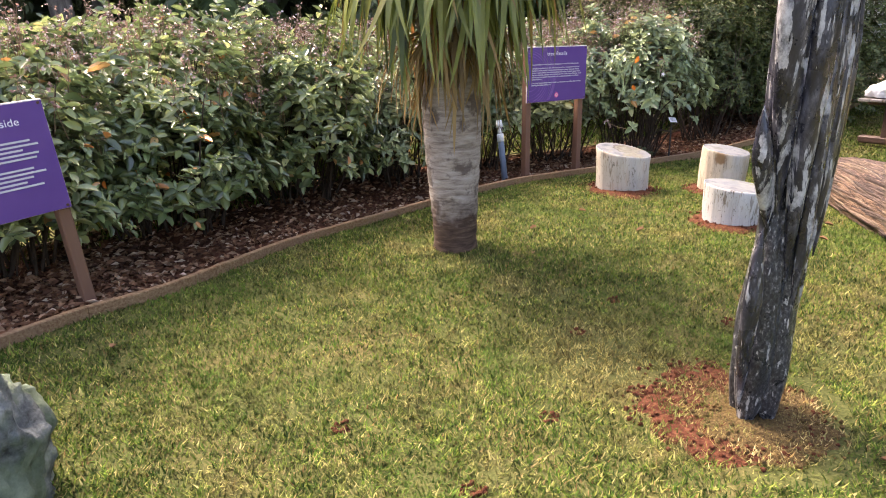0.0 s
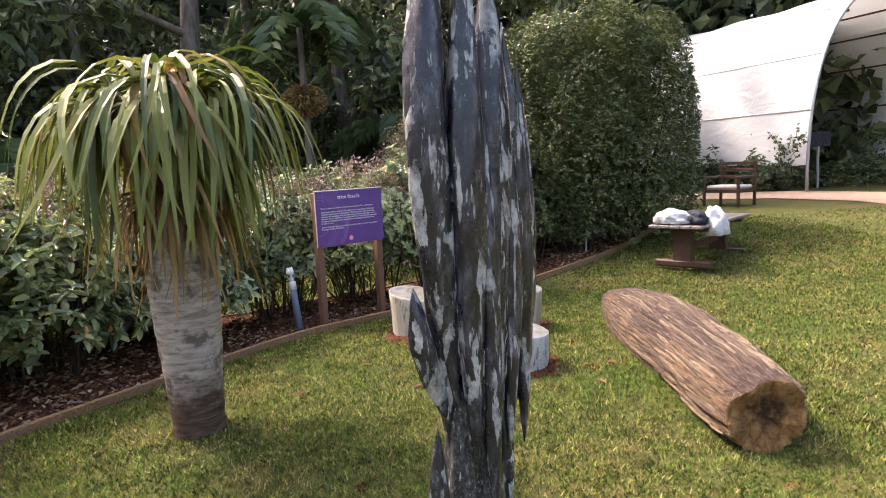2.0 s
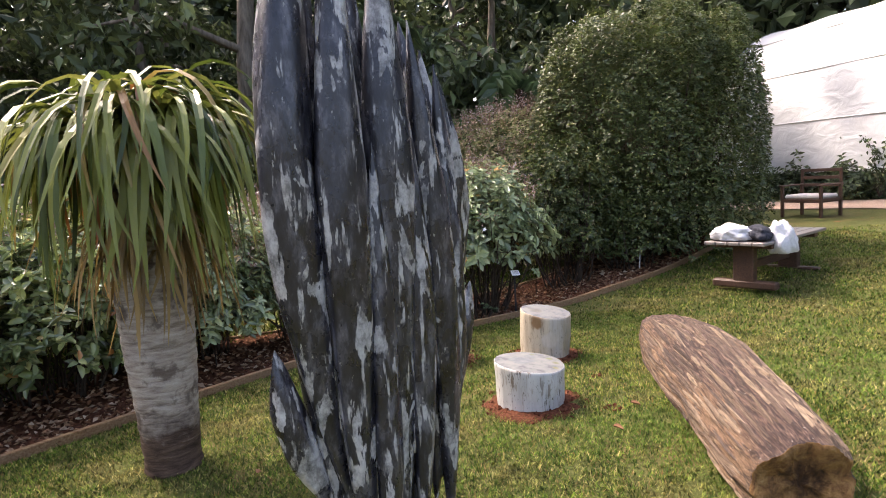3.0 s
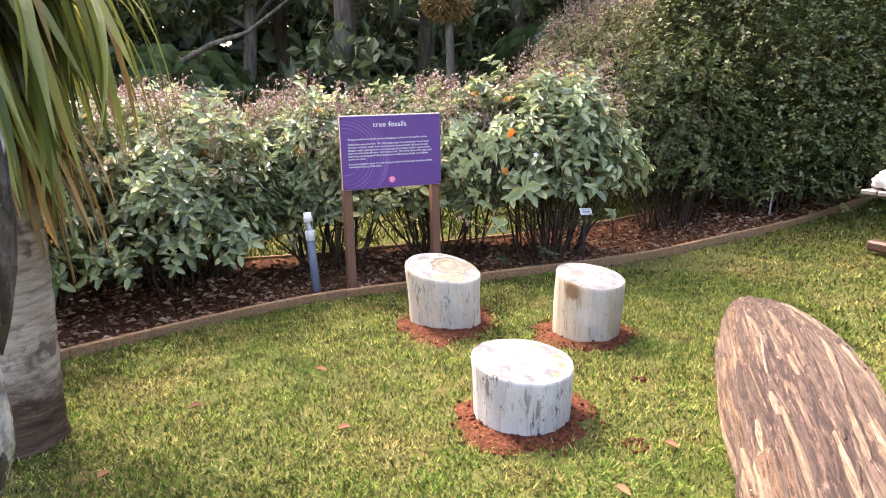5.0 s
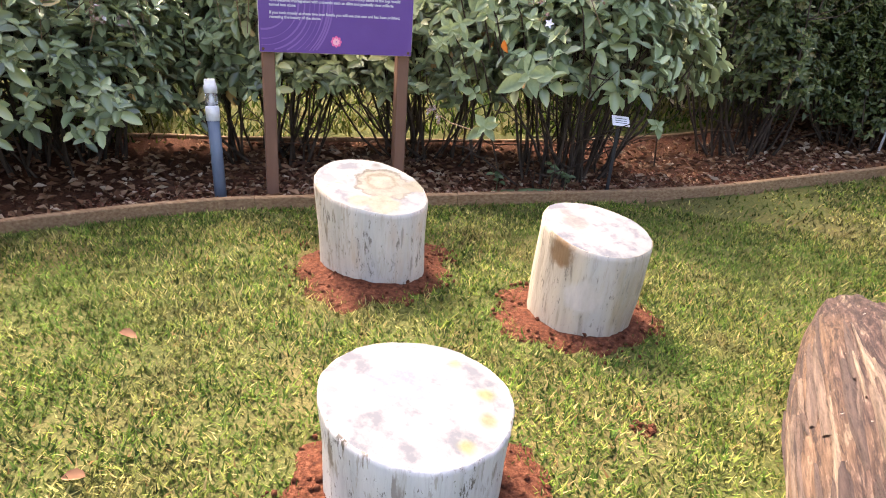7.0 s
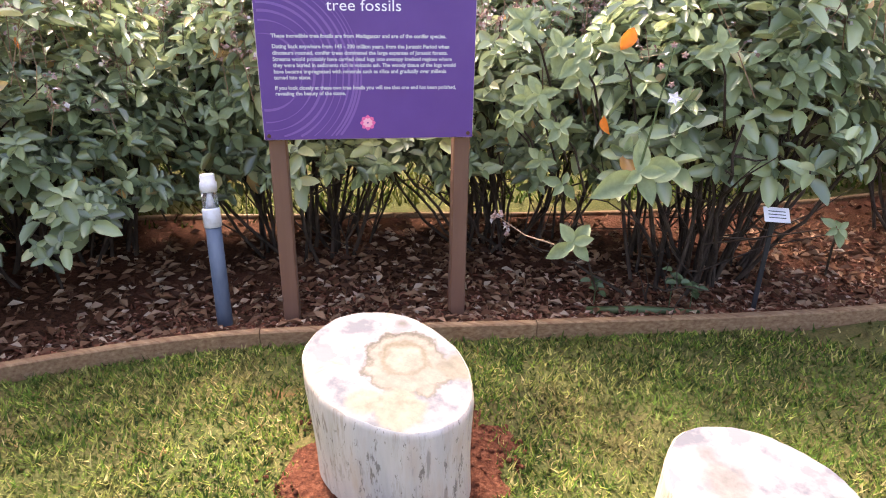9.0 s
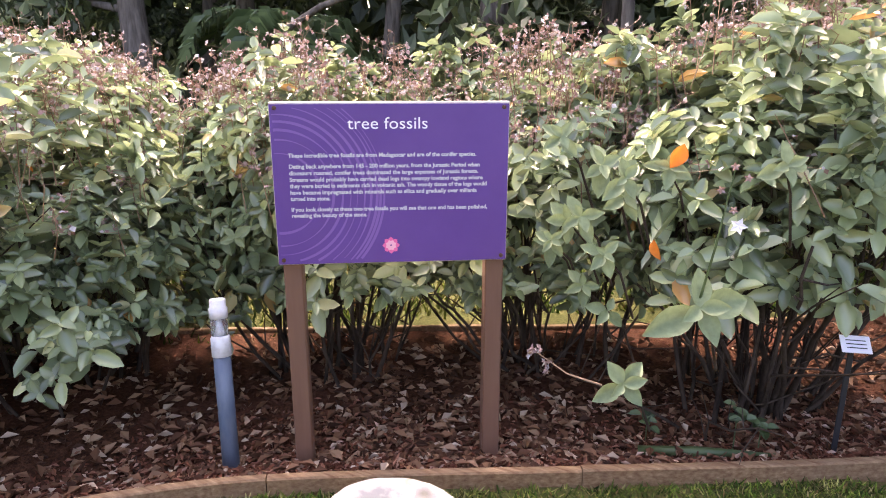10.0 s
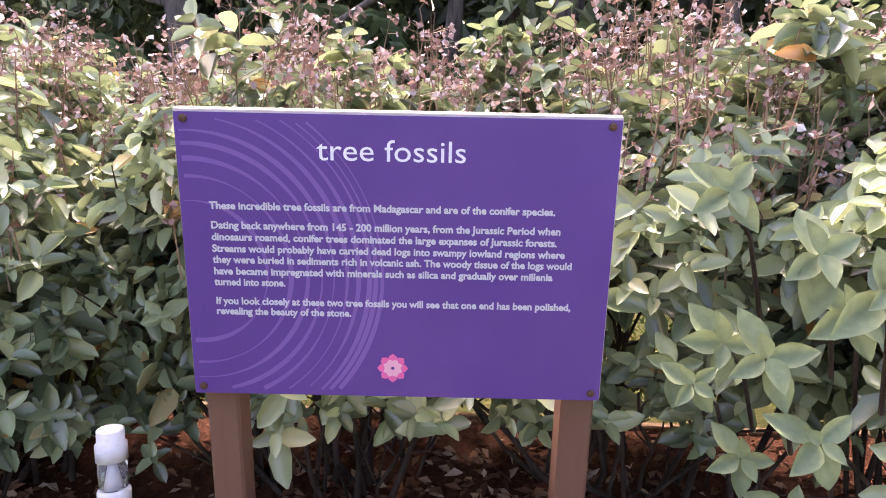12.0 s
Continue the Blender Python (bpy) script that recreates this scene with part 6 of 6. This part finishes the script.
# deep wood beyond: a belt of foliage too dense to count
n = 72000
az = rg.uniform(radians(-118), radians(100), n)
dist = rg.uniform(27, 36, n)
hz = rg.random(n) ** 0.9 * (15 + 3 * np.sin(az * 9) + 2 * np.sin(az * 23 + 1)) + 0.1
o = np.stack([dist * np.sin(az) + 2, dist * np.cos(az) + 2, hz], -1)
L = rg.uniform(0.5, 1.2, n)
v, q = scatter(TINY, o, rg.normal(size=o.shape) + (0, 0, -0.6), rg.normal(size=o.shape), L, L * 0.33)
tagged(new("far_woods", mesh_of("far_woods", v, q, FOREST)), "deep dark woodland closing the view", "woods", kind="stuff")
# low undergrowth before the trees
n = 16000
az = rg.uniform(radians(-80), radians(45), n)
dist = rg.uniform(13.5, 20, n)
o = np.stack([dist * np.sin(az), dist * np.cos(az) + 1.5, rg.random(n) * (1.2 + 0.8 * np.sin(az * 17))], -1)
sel = ~((o[:, 0] > 7.2) & (o[:, 1] < 28))
o = o[sel]
L = rg.uniform(0.25, 0.5, len(o))
v, q = scatter(TINY, o, rg.normal(size=o.shape), rg.normal(size=o.shape) + (0, 0, 1), L, L * 0.3)
tagged(new("undergrowth", mesh_of("undergrowth", v, q, FOREST)), "dark undergrowth at the foot of the wood", "undergrowth", kind="stuff")

# ---- palm with a hanging ball of dry fruit, and ferns under the trees ----
fp = thing("fruiting_palm", (0.45, 14.0, 0.0), "slender palm with a round mass of dry orange-brown fruit", "palm")
part("trunk", Geo().tube([(0, 0, 0), (0.02, 0, 2.2), (0.0, 0, 4.6)], [0.09, 0.08, 0.06], 9), GREYBARK, fp, "", True)
o = unit(rg.normal(size=(1500, 3))) * (0.36 * rg.random(1500) ** 0.35)[:, None] * (1.15, 1.15, 0.8) + (0, 0, 3.15)
v, q = scatter(SMALL, o, unit(o - (0, 0, 3.15)) + (0, 0, -0.5), rg.normal(size=o.shape), 0.11, 0.03)
part("fruit_mass", Geo().add(v, q), DEADSTRAP, fp, "dry orange-brown fruit clusters")["kind"] = "stuff"


def fronds(root, n, z, length, seed, name="frond"):
    """Arching feather leaves round a crown."""
    r2 = np.random.default_rng(seed)
    for i in range(n):
        a = i * 2.399 + r2.normal(0, 0.2)
        u = np.linspace(0, 1, 16)
        el = r2.uniform(0.3, 1.0)
        px = np.cumsum(np.cos(el - 2.1 * u ** 1.3)) * length / 16
        pz = np.cumsum(np.sin(el - 2.1 * u ** 1.3)) * length / 16 + z
        pts = np.stack([px * math.cos(a), px * math.sin(a), pz], -1)
        g = Geo().tube(pts, np.linspace(0.02, 0.006, 16), 4, False)
        oo = np.repeat(pts[2:], 4, 0)
        sg = np.tile([1, -1, 1, -1], 14)
        sd = np.stack([-math.sin(a) * sg, math.cos(a) * sg, np.full(56, -0.35)], -1) + np.stack([np.full(56, math.cos(a)), np.full(56, math.sin(a)), np.zeros(56)], -1) * 0.5
        v, q = scatter(SMALL, oo + r2.normal(0, 0.03, oo.shape), sd, np.repeat([[0, 0, 1.0]], 56, 0) + r2.normal(0, 0.2, (56, 3)), length * 0.24, 0.02)
        g.add(v, q)
        part(name, g, FROND, root)


fronds(fp, 12, 4.6, 1.7, 5)
for i, (x, y, h, L) in enumerate([(-0.6, 14.6, 1.6, 1.7), (-2.6, 14.0, 1.3, 1.5), (2.6, 15.5, 2.4, 1.9), (-5.2, 14.0, 2.2, 1.8), (-8.2, 11.8, 1.6, 1.6), (4.2, 16.2, 3.4, 2.2), (14.5, 30.5, 6.0, 2.6)]):
    tf = thing("tree_fern", (x, y, gz(x, y)), "tree fern with arching feathery fronds", "fern", "tree ferns")
    part("trunk", Geo().tube([(0, 0, 0), (0.04, 0, h * 0.6), (0, 0, h)], [0.12, 0.1, 0.09], 8), STEM, tf, "", True)
    fronds(tf, 13, h, L, 300 + i)
br = part("bare_branch", Geo().tube([(-6.2, 13.2, 1.2), (-4.6, 13.4, 2.2), (-3.9, 13.5, 2.55), (-3.2, 13.6, 2.75), (-2.3, 13.8, 3.4)], [0.07, 0.055, 0.05, 0.04, 0.02], 7), GREYBARK, None, "", True)
tagged(br, "pale bare branch leaning before the dark wood", "branch")

# a few dry leaves on the lawn
for i, (x, y) in enumerate([(1.15, 5.55), (1.9, 1.9), (2.05, 1.85), (3.15, 5.0), (-1.9, 2.75), (0.7, 5.0), (2.9, 4.6), (0.6, 4.3), (1.6, 4.9)]):
    v, q = scatter(OVATE, np.array([[x, y, gz(x, y) + 0.035]]), np.array([[math.cos(i * 2.0), math.sin(i * 2.0), 0.1]]), np.array([[0.1, -0.2, 1.0]]), 0.07, 0.02)
    tagged(part("dry_leaf", Geo().add(v, q), LITTER, None, "", True), "dry brown leaf lying on the grass", "leaf", "leaves on the lawn")
